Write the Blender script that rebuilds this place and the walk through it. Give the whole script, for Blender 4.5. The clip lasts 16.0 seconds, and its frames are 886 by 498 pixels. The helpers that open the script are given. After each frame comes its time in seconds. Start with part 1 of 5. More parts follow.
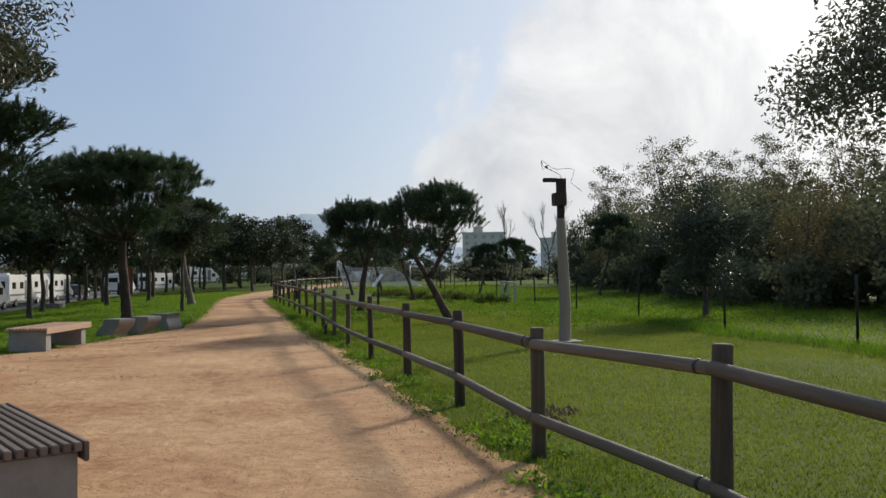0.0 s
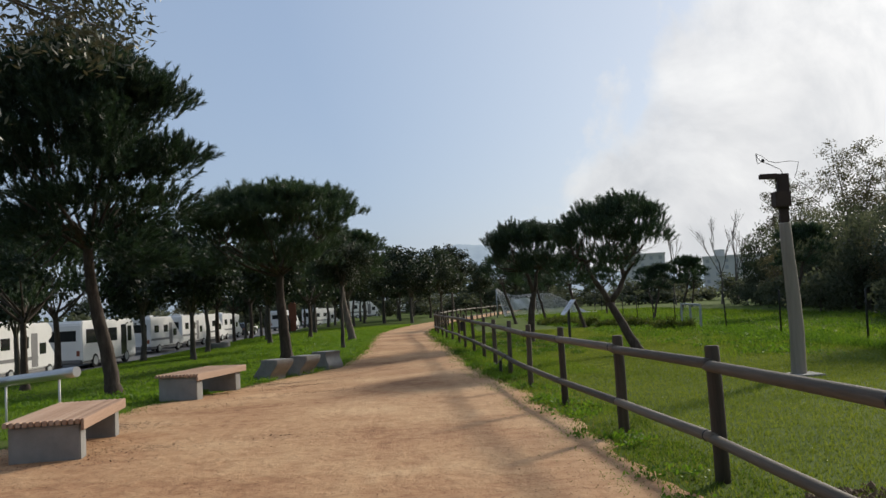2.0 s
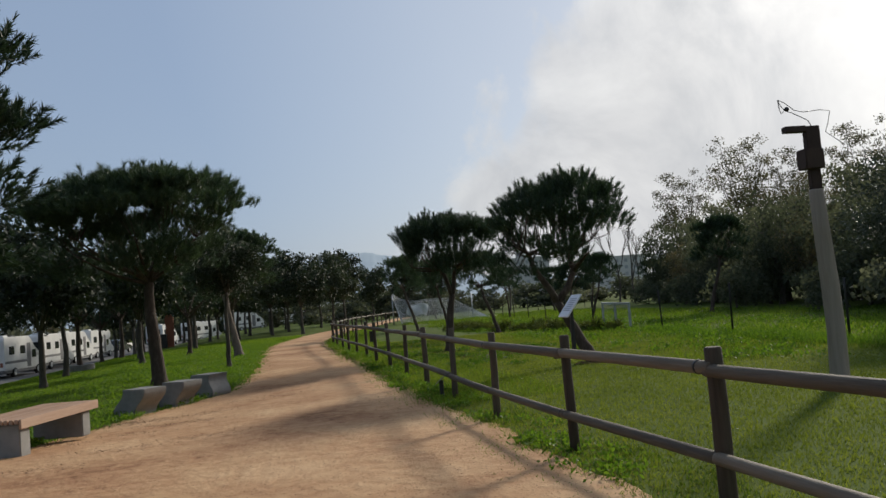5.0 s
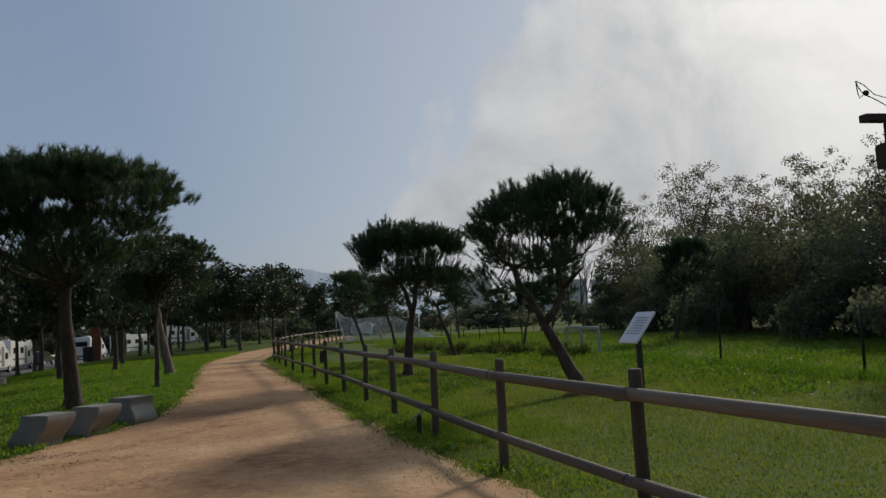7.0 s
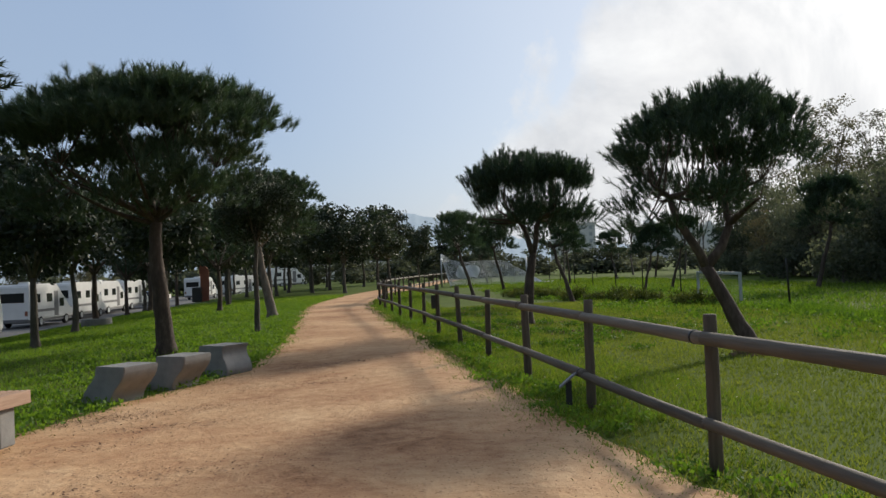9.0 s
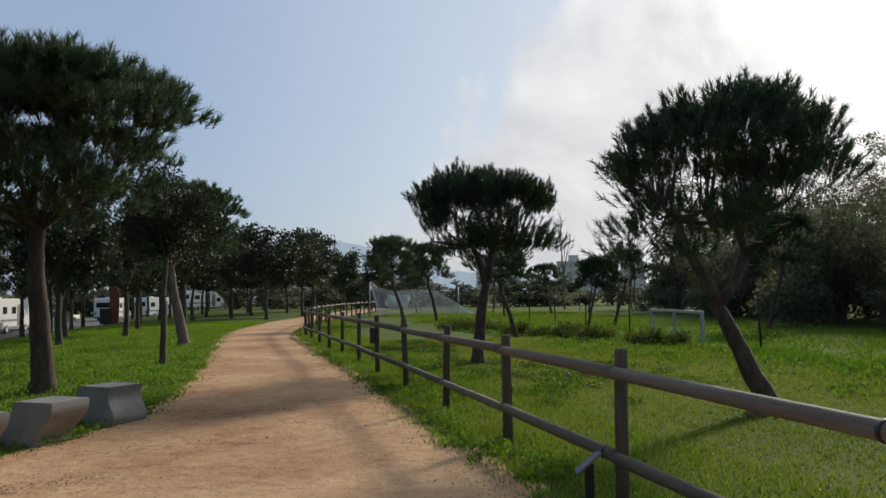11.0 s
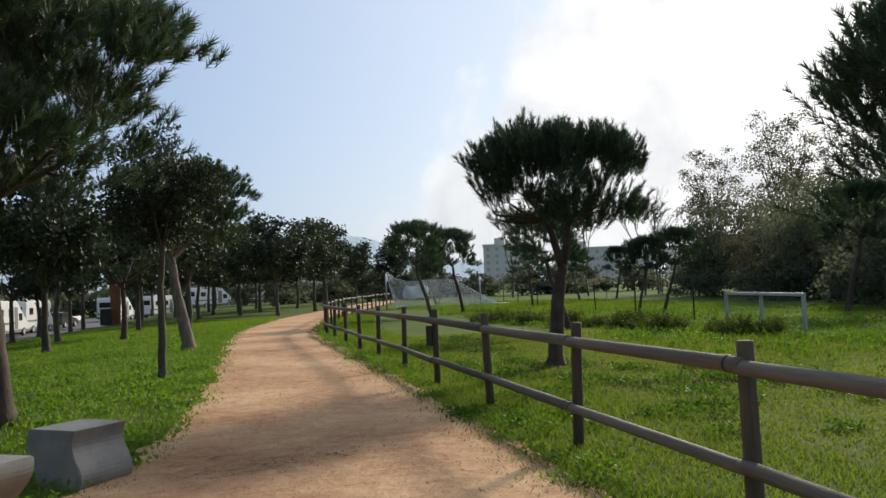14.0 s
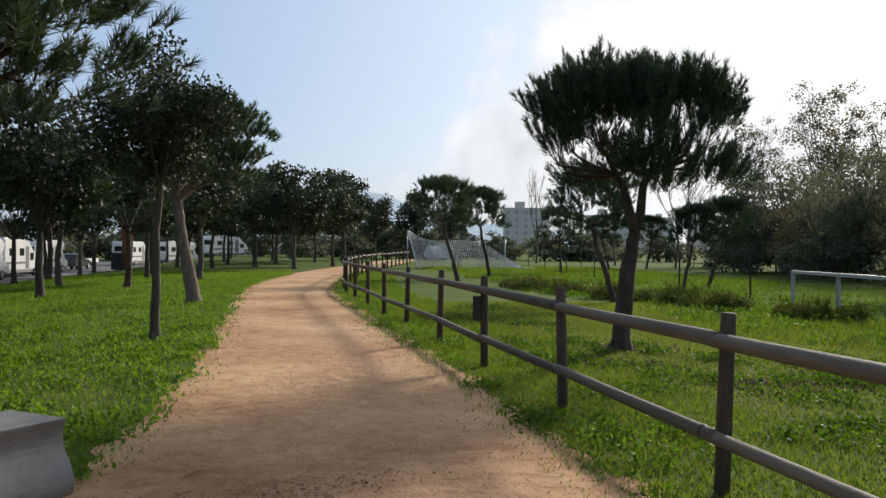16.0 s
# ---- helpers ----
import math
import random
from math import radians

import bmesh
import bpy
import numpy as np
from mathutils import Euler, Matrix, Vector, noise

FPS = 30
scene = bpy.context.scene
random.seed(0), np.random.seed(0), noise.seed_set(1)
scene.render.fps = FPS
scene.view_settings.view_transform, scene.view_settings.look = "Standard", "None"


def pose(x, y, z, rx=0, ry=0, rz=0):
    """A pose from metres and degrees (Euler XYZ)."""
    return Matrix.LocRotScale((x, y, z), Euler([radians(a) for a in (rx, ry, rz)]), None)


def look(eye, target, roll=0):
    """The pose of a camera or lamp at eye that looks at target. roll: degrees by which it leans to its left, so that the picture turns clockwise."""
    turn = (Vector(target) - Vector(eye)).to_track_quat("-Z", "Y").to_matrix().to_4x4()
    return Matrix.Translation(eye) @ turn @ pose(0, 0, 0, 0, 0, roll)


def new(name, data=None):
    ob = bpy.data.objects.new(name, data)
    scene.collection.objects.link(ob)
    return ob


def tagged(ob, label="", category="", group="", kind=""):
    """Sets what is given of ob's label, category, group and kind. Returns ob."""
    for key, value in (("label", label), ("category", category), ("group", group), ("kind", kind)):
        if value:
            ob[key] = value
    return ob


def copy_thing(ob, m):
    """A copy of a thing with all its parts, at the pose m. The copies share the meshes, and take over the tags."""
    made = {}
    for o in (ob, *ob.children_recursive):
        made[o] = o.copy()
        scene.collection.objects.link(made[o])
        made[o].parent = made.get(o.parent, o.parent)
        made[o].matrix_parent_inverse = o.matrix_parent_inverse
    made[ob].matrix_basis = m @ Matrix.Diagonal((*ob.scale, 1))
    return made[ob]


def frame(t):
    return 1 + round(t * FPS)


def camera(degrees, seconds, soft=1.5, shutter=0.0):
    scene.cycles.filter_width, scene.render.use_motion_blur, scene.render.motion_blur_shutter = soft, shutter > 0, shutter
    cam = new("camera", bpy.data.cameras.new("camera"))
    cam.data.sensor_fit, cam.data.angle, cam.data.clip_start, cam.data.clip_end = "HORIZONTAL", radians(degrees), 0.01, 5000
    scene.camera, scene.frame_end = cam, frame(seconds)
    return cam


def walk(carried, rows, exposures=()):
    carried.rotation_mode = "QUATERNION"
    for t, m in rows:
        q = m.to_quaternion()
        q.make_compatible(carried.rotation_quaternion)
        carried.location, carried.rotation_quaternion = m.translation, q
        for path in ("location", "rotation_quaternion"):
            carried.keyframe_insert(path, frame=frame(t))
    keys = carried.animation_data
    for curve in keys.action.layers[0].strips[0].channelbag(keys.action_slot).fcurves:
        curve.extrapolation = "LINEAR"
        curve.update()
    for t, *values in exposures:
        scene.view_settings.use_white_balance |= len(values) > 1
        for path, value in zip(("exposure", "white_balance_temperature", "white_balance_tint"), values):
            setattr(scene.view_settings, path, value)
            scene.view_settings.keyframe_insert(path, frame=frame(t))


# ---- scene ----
cam = camera(54.5, 16.0)
METRES, EYE, TILT, LEAN, TURN = 20.5, 1.5, -1.1, 0.0, -11.3
ROWS = [
    (0.0, 0.0, 0.0, 0.0, 0.03, 2.49, 0.68),
    (0.5, -0.0037, 0.0313, 0.0008, 2.07, 3.21, 1.08),
    (1.0, -0.0114, 0.0623, 0.0007, 3.93, 2.85, 2.77),
    (1.5, -0.0209, 0.0932, 0.0014, 7.7, 3.09, 2.47),
    (2.0, -0.0331, 0.1238, 0.002, 10.37, 4.64, 2.74),
    (2.5, -0.0426, 0.1557, 0.0017, 9.92, 4.37, 2.05),
    (3.0, -0.0528, 0.1882, 0.0011, 7.5, 2.53, 3.77),
    (3.5, -0.0627, 0.2191, 0.0006, 4.28, 2.67, 3.98),
    (4.0, -0.0736, 0.25, 0.002, 4.32, 4.36, 4.14),
    (6.5, -0.1207, 0.4003, 0.0065, -1.07, 4.94, 4.03),
    (7.0, -0.1269, 0.4295, 0.0066, -1.28, 5.72, 3.05),
    (7.5, -0.1336, 0.4589, 0.0067, 0.29, 4.57, 5.3),
    (8.0, -0.1407, 0.4893, 0.0075, 4.07, 2.96, 4.22),
    (8.5, -0.1465, 0.5189, 0.0077, 5.18, 2.64, 2.8),
    (9.0, -0.1509, 0.5491, 0.0072, 5.44, 2.34, 2.37),
    (9.5, -0.1541, 0.5812, 0.0079, 5.14, 2.47, 1.08),
    (10.0, -0.1612, 0.6115, 0.009, 2.08, 2.82, 1.3),
    (12.5, -0.2082, 0.7635, 0.0118, -0.33, 5.37, 0.7),
    (13.0, -0.2161, 0.7933, 0.0126, -0.62, 5.15, 0.92),
    (13.5, -0.2224, 0.8216, 0.0117, -0.36, 4.16, 1.06),
    (14.0, -0.2304, 0.8492, 0.0122, 0.74, 3.53, 2.21),
    (14.5, -0.2371, 0.878, 0.0121, 0.95, 3.33, 1.63),
    (15.0, -0.2419, 0.907, 0.0136, 1.22, 2.96, 1.92),
    (15.5, -0.2471, 0.9357, 0.0147, 1.25, 3.13, 1.9),
    (16.0, -0.253, 0.9646, 0.0146, 1.81, 0.92, -0.78),
]
walk(cam, [(t, pose(0, 0, EYE, TILT, LEAN, TURN) @ pose(METRES * x, METRES * y, METRES * z, 90 + pitch, roll, yaw)) for t, x, y, z, yaw, pitch, roll in ROWS],
     [(0.0, 0.04), (2.5, 0.03), (4.0, -0.06), (6.4, -0.45), (7.2, -0.6), (8.0, 0.05), (9.0, 0.1), (10.0, -0.1), (12.4, 0.14), (13.5, 0.30), (16.0, 0.30)])

# ---- light ----
SUN_AZ, SUN_EL = radians(42), radians(25)   # azimuth from +y towards +x
sun = new("sun", bpy.data.lights.new("sun", "SUN"))
sun.data.energy, sun.data.angle, sun.data.color = 4.0, radians(6.5), (1.0, 0.91, 0.77)
sun_way = Vector((math.sin(SUN_AZ) * math.cos(SUN_EL), math.cos(SUN_AZ) * math.cos(SUN_EL), math.sin(SUN_EL)))
sun.matrix_world = look(sun_way * 60, (0, 0, 0))

world = bpy.data.worlds.new("sky")
scene.world = world
world.use_nodes = True


def nodes_of(tree):
    tree.nodes.clear()

    def add(kind, **inputs):
        n = tree.nodes.new(kind)
        for key, value in inputs.items():
            n.inputs[key.replace("_", " ")].default_value = value
        return n
    return add, tree.links.new


def ramp(add, points, mode="LINEAR"):
    n = add("ShaderNodeValToRGB")
    n.color_ramp.interpolation = mode
    while len(n.color_ramp.elements) < len(points):
        n.color_ramp.elements.new(0.5)
    for e, (p, c) in zip(n.color_ramp.elements, points):
        e.position, e.color = p, (*c, 1) if len(c) == 3 else c
    return n


def mathn(add, link, op, a, b=None, c=None):
    n = add("ShaderNodeMath")
    n.operation = op
    for i, v in enumerate((a, b, c)):
        if v is None:
            continue
        if isinstance(v, (int, float)):
            n.inputs[i].default_value = v
        else:
            link(v, n.inputs[i])
    return n.outputs[0]


def build_sky():
    add, link = nodes_of(world.node_tree)
    sky = add("ShaderNodeTexSky")
    sky.sky_type, sky.sun_disc = "NISHITA", False
    sky.sun_elevation, sky.sun_rotation = SUN_EL, SUN_AZ
    sky.air_density, sky.dust_density, sky.ozone_density = 1.0, 1.6, 1.5
    co = add("ShaderNodeTexCoord")
    sep = add("ShaderNodeSeparateXYZ")
    link(co.outputs["Generated"], sep.inputs[0])
    # a bank of cloud on the sun's side, with a ragged slanting edge
    n1 = add("ShaderNodeTexNoise", Scale=7.5, Detail=10.0, Roughness=0.6, Distortion=0.4)
    link(co.outputs["Generated"], n1.inputs["Vector"])
    n2 = add("ShaderNodeTexNoise", Scale=5.0, Detail=8.0, Roughness=0.58, Distortion=0.5)
    link(co.outputs["Generated"], n2.inputs["Vector"])
    side = mathn(add, link, "ADD", mathn(add, link, "MULTIPLY", sep.outputs[0], CLOUD_X), mathn(add, link, "MULTIPLY", sep.outputs[2], CLOUD_Z))
    edge = mathn(add, link, "ADD", mathn(add, link, "ADD", side, CLOUD_0), mathn(add, link, "MULTIPLY", mathn(add, link, "SUBTRACT", n1.outputs["Fac"], 0.5), 0.26))
    mask = ramp(add, [(0.0, (0, 0, 0)), (0.02, (0.5, 0.5, 0.5)), (0.05, (0.88, 0.88, 0.88)), (0.16, (1, 1, 1))])
    link(edge, mask.inputs[0])
    # brightness by the angle to the sun, with grey folds in the cloud
    dot = add("ShaderNodeVectorMath")
    dot.operation = "DOT_PRODUCT"
    link(co.outputs["Generated"], dot.inputs[0])
    dot.inputs[1].default_value = sun_way
    half = mathn(add, link, "MULTIPLY_ADD", dot.outputs["Value"], 0.5, 0.5)
    glow = ramp(add, [(0.0, (0.12, 0.15, 0.20)), (0.5, (0.28, 0.31, 0.36)), (0.88, (0.64, 0.66, 0.68)), (0.935, (0.76, 0.765, 0.775)), (0.97, (0.88, 0.88, 0.88)), (1.0, (1.25, 1.23, 1.2))])
    link(half, glow.inputs[0])
    fold = ramp(add, [(0.34, (0.76, 0.78, 0.81)), (0.48, (0.96, 0.965, 0.975)), (0.62, (1.14, 1.14, 1.13))])
    link(n2.outputs["Fac"], fold.inputs[0])
    cloud = add("ShaderNodeMix")
    cloud.data_type, cloud.blend_type = "RGBA", "MULTIPLY"
    cloud.inputs[0].default_value = 1
    link(glow.outputs[0], cloud.inputs[6])
    link(fold.outputs[0], cloud.inputs[7])
    # thin haze over the blue
    scale = add("ShaderNodeVectorMath")
    scale.operation = "SCALE"
    link(sky.outputs[0], scale.inputs[0])
    scale.inputs["Scale"].default_value = SKY
    veil = ramp(add, [(0.0, (0.24, 0.30, 0.40)), (0.36, (0.34, 0.42, 0.55)), (0.54, (0.44, 0.54, 0.70)), (0.84, (0.39, 0.515, 0.73)), (0.93, (0.56, 0.67, 0.84))])
    link(half, veil.inputs[0])
    haze = add("ShaderNodeMix")
    haze.data_type = "RGBA"
    haze.inputs[0].default_value = 0.62
    link(scale.outputs[0], haze.inputs[6])
    link(veil.outputs[0], haze.inputs[7])
    mix = add("ShaderNodeMix")
    mix.data_type = "RGBA"
    link(mask.outputs[0], mix.inputs[0])
    link(haze.outputs[2], mix.inputs[6])
    link(cloud.outputs[2], mix.inputs[7])
    bg = add("ShaderNodeBackground")
    link(mix.outputs[2], bg.inputs["Color"])
    bg.inputs["Strength"].default_value = 1.0
    out = add("ShaderNodeOutputWorld")
    link(bg.outputs[0], out.inputs[0])


SKY = 0.085
CLOUD_X, CLOUD_Z, CLOUD_0 = 1.0, -0.62, -0.088
build_sky()

# ---- materials ----


def material(name, colours, scale=6.0, rough=0.8, metal=0.0, bump=0.3, fine=60.0, stretch=(1, 1, 1), vary=0.25, gloss_vary=0.1, leafy=0.0, coat=0.0, spec=0.5, glow=(1.5, 1.35, 0.6)):
    """A surface whose colour wanders between the given colours at two scales, with relief; leafy lets light through."""
    m = bpy.data.materials.new(name)
    m.use_nodes = True
    add, link = nodes_of(m.node_tree)
    co = add("ShaderNodeTexCoord")
    mp = add("ShaderNodeMapping")
    mp.inputs["Scale"].default_value = stretch
    link(co.outputs["Object"], mp.inputs["Vector"])
    big = add("ShaderNodeTexNoise", Scale=scale, Detail=5.0, Roughness=0.6)
    link(mp.outputs[0], big.inputs["Vector"])
    small = add("ShaderNodeTexNoise", Scale=fine, Detail=4.0, Roughness=0.65)
    link(mp.outputs[0], small.inputs["Vector"])
    info = add("ShaderNodeObjectInfo")
    geo = add("ShaderNodeNewGeometry")
    f = mathn(add, link, "ADD", mathn(add, link, "MULTIPLY", big.outputs["Fac"], 0.65), mathn(add, link, "MULTIPLY", small.outputs["Fac"], 0.35))
    rnd = mathn(add, link, "ADD", info.outputs["Random"], geo.outputs["Random Per Island"])
    f = mathn(add, link, "ADD", f, mathn(add, link, "MULTIPLY", mathn(add, link, "SUBTRACT", rnd, 1.0), vary))
    n = len(colours)
    r = ramp(add, [(0.28 + 0.44 * i / max(1, n - 1), c) for i, c in enumerate(colours)])
    link(f, r.inputs[0])
    p = add("ShaderNodeBsdfPrincipled", Metallic=metal)
    link(r.outputs[0], p.inputs["Base Color"])
    link(mathn(add, link, "ADD", rough - gloss_vary * 0.5, mathn(add, link, "MULTIPLY", big.outputs["Fac"], gloss_vary)), p.inputs["Roughness"])
    p.inputs["Coat Weight"].default_value = coat
    p.inputs["Specular IOR Level"].default_value = spec
    if bump:
        b = add("ShaderNodeBump", Strength=bump, Distance=0.01)
        link(small.outputs["Fac"], b.inputs["Height"])
        link(b.outputs[0], p.inputs["Normal"])
    out = add("ShaderNodeOutputMaterial")
    if leafy:
        tr = add("ShaderNodeBsdfTranslucent")
        bright = add("ShaderNodeMix")
        bright.data_type, bright.blend_type = "RGBA", "MULTIPLY"
        bright.inputs[0].default_value = 1
        link(r.outputs[0], bright.inputs[6])
        bright.inputs[7].default_value = (*glow, 1)
        link(bright.outputs[2], tr.inputs[0])
        mx = add("ShaderNodeMixShader")
        mx.inputs[0].default_value = leafy
        link(p.outputs[0], mx.inputs[1])
        link(tr.outputs[0], mx.inputs[2])
        link(mx.outputs[0], out.inputs[0])
    else:
        link(p.outputs[0], out.inputs[0])
    return m


GRASS_GROUND = material("grass_ground", [(0.040, 0.060, 0.012), (0.068, 0.100, 0.019), (0.100, 0.132, 0.030)], 0.45, 0.95, bump=0.45, fine=34, spec=0.05)
BLADE = material("grass_blade", [(0.052, 0.102, 0.013), (0.094, 0.178, 0.019), (0.150, 0.235, 0.034)], 0.5, 0.7, bump=0, fine=3, vary=0.5, leafy=0.42, spec=0.25)
WEED = material("weed_leaf", [(0.042, 0.096, 0.013), (0.072, 0.158, 0.018), (0.112, 0.210, 0.028)], 0.7, 0.65, bump=0, fine=5, vary=0.5, leafy=0.48, spec=0.3)
LAWN = material("lawn_blade", [(0.076, 0.114, 0.024), (0.120, 0.172, 0.036), (0.172, 0.216, 0.056)], 0.35, 0.8, bump=0, fine=3, vary=0.3, leafy=0.5, spec=0.2)
CLOVER = material("grove_grass", [(0.044, 0.096, 0.012), (0.096, 0.192, 0.019), (0.165, 0.275, 0.034)], 0.6, 0.7, bump=0, fine=3, vary=0.5, leafy=0.45, spec=0.25)
RANK = material("rank_grass", [(0.045, 0.066, 0.016), (0.072, 0.100, 0.026), (0.115, 0.135, 0.042)], 0.7, 0.8, bump=0, fine=5, vary=0.5, leafy=0.3, spec=0.2)
DRYGRASS = material("dry_grass", [(0.10, 0.10, 0.03), (0.16, 0.15, 0.06), (0.22, 0.19, 0.09)], 0.7, 0.8, bump=0, fine=5, vary=0.5, leafy=0.3)
SOIL = material("bare_soil", [(0.095, 0.058, 0.030), (0.185, 0.122, 0.068)], 3, 0.95, bump=0.8, fine=40)
FENCE_WOOD = material("weathered_fence_wood", [(0.030, 0.022, 0.014), (0.074, 0.056, 0.038), (0.135, 0.108, 0.078)], 5, 0.85, bump=0.6, fine=50, stretch=(1, 1, 0.08), vary=0.2)
RAIL_WOOD = material("weathered_rail_wood", [(0.050, 0.040, 0.029), (0.120, 0.098, 0.072), (0.215, 0.182, 0.140)], 5, 0.8, bump=0.6, fine=50, stretch=(1, 1, 0.06), vary=0.2)
LOG_WOOD = material("grey_log_wood", [(0.13, 0.11, 0.09), (0.24, 0.205, 0.165), (0.32, 0.28, 0.235)], 4, 0.85, bump=0.6, fine=40, stretch=(1, 1, 0.06))
SLAT_WOOD = material("bench_slat_wood", [(0.19, 0.112, 0.072), (0.35, 0.222, 0.152), (0.46, 0.325, 0.24)], 5, 0.7, bump=0.4, fine=60, stretch=(1, 0.06, 1), vary=0.25)
# weathered slats of the first bench; tree shade is put into their darker colour
SHADED_SLAT = material("shaded_weathered_slat_wood", [(0.060, 0.044, 0.034), (0.120, 0.090, 0.072), (0.20, 0.155, 0.128)], 5, 0.7, bump=0.4, fine=60, stretch=(1, 0.06, 1), vary=0.25)
CONCRETE = material("grey_concrete", [(0.14, 0.14, 0.138), (0.22, 0.218, 0.21), (0.29, 0.285, 0.27)], 4, 0.85, bump=0.25, fine=90, vary=0.1)
BARK_PINE = material("pine_bark", [(0.025, 0.018, 0.014), (0.062, 0.044, 0.034), (0.13, 0.10, 0.08)], 9, 0.95, bump=1.0, fine=34, stretch=(1, 1, 0.35), vary=0.1)
BARK_OAK = material("grey_bark", [(0.04, 0.034, 0.028), (0.085, 0.075, 0.062), (0.15, 0.135, 0.115)], 9, 0.95, bump=0.9, fine=34, stretch=(1, 1, 0.3), vary=0.1)
BARK_PALE = material("pale_pine_bark", [(0.06, 0.05, 0.042), (0.14, 0.115, 0.095), (0.24, 0.205, 0.17)], 9, 0.95, bump=1.0, fine=34, stretch=(1, 1, 0.35), vary=0.1)
EVERGREEN_LEAF = material("evergreen_leaf", [(0.026, 0.036, 0.026), (0.042, 0.056, 0.040), (0.080, 0.095, 0.072)], 0.8, 0.5, bump=0, fine=4, vary=0.4, leafy=0.2, spec=0.4, glow=(1.2, 1.25, 0.85))
NEEDLE = material("pine_needle", [(0.021, 0.040, 0.025), (0.037, 0.065, 0.039), (0.062, 0.098, 0.056)], 0.8, 0.55, bump=0, fine=4, vary=0.4, leafy=0.22, spec=0.4, glow=(1.3, 1.35, 0.75))
OAK_LEAF = material("oak_leaf", [(0.016, 0.026, 0.015), (0.029, 0.043, 0.024), (0.050, 0.066, 0.039)], 0.8, 0.6, bump=0, fine=4, vary=0.4, leafy=0.2, spec=0.35, glow=(1.25, 1.3, 0.8))
OLIVE_LEAF = material("olive_leaf", [(0.040, 0.050, 0.034), (0.070, 0.082, 0.058), (0.130, 0.140, 0.112)], 0.8, 0.5, bump=0, fine=4, vary=0.4, leafy=0.2, glow=(1.25, 1.25, 0.8))
BUSH_LEAF = material("bush_leaf", [(0.056, 0.070, 0.050), (0.088, 0.104, 0.076), (0.130, 0.144, 0.110)], 0.4, 0.75, bump=0, fine=3, vary=0.4, leafy=0.48, spec=0.15, glow=(1.25, 1.2, 0.85))
AIRY_LEAF = material("airy_leaf", [(0.050, 0.054, 0.040), (0.080, 0.083, 0.062), (0.12, 0.12, 0.09)], 0.8, 0.7, bump=0, fine=4, vary=0.4, leafy=0.35, spec=0.2)
AUTUMN_LEAF = material("autumn_leaf", [(0.062, 0.062, 0.032), (0.105, 0.096, 0.048), (0.15, 0.125, 0.066)], 0.4, 0.6, bump=0, fine=3, vary=0.5, leafy=0.35, glow=(1.3, 1.2, 0.75))
RUST_STEEL = material("dark_rusty_steel", [(0.035, 0.022, 0.018), (0.07, 0.045, 0.035)], 6, 0.7, 0.4, bump=0.3)
CORTEN = material("rust_red_steel", [(0.22, 0.07, 0.042), (0.32, 0.12, 0.07)], 3, 0.8, 0.2, bump=0.3)
BLACK_PAINT = material("black_painted_metal", [(0.015, 0.015, 0.016), (0.03, 0.03, 0.03)], 8, 0.5, 0.2, bump=0.1)
GALV = material("galvanised_steel", [(0.30, 0.33, 0.35), (0.45, 0.48, 0.5)], 8, 0.5, 0.6, bump=0.1)
STAINLESS = material("brushed_steel_tube", [(0.5, 0.5, 0.5), (0.62, 0.62, 0.61)], 8, 0.32, 0.9, bump=0.05)
LITTER = material("leaf_scrap", [(0.105, 0.052, 0.028), (0.21, 0.118, 0.064)], 9, 0.9, bump=0, vary=0.5)
SIGN_WHITE = material("sign_panel", [(0.62, 0.66, 0.72), (0.7, 0.73, 0.78)], 3, 0.4, bump=0)
SIGN_GREY = material("sign_print", [(0.22, 0.24, 0.28), (0.3, 0.32, 0.36)], 9, 0.5, bump=0)
WHITE_BODY = material("white_vehicle_paint", [(0.60, 0.60, 0.59), (0.76, 0.76, 0.75)], 1.2, 0.35, bump=0, coat=0.3)
DARK_GLASS = material("dark_window_glass", [(0.012, 0.014, 0.016), (0.02, 0.022, 0.025)], 2, 0.08, bump=0)
DARK_CAR = material("dark_car_paint", [(0.02, 0.022, 0.026), (0.03, 0.032, 0.037)], 2, 0.25, bump=0, coat=0.6)
RUBBER = material("tyre_rubber", [(0.012, 0.012, 0.012), (0.025, 0.025, 0.025)], 9, 0.9, bump=0.2)
GREY_TRIM = material("grey_plastic_trim", [(0.12, 0.12, 0.125), (0.18, 0.18, 0.185)], 5, 0.6, bump=0.1)
ASPHALT = material("asphalt", [(0.07, 0.07, 0.07), (0.12, 0.118, 0.115)], 0.6, 0.95, bump=0.5, fine=80)
RENDERED = material("pale_rendered_wall", [(0.55, 0.53, 0.51), (0.68, 0.66, 0.64)], 0.2, 0.9, bump=0.1)
ROOF = material("flat_roof", [(0.25, 0.22, 0.2), (0.32, 0.29, 0.27)], 0.3, 0.9, bump=0.1)
NET = material("white_net_cord", [(0.66, 0.67, 0.69), (0.78, 0.78, 0.78)], 3, 0.8, bump=0)
FLOWER = material("white_daisy", [(0.7, 0.7, 0.66), (0.8, 0.8, 0.76)], 3, 0.7, bump=0, leafy=0.3)


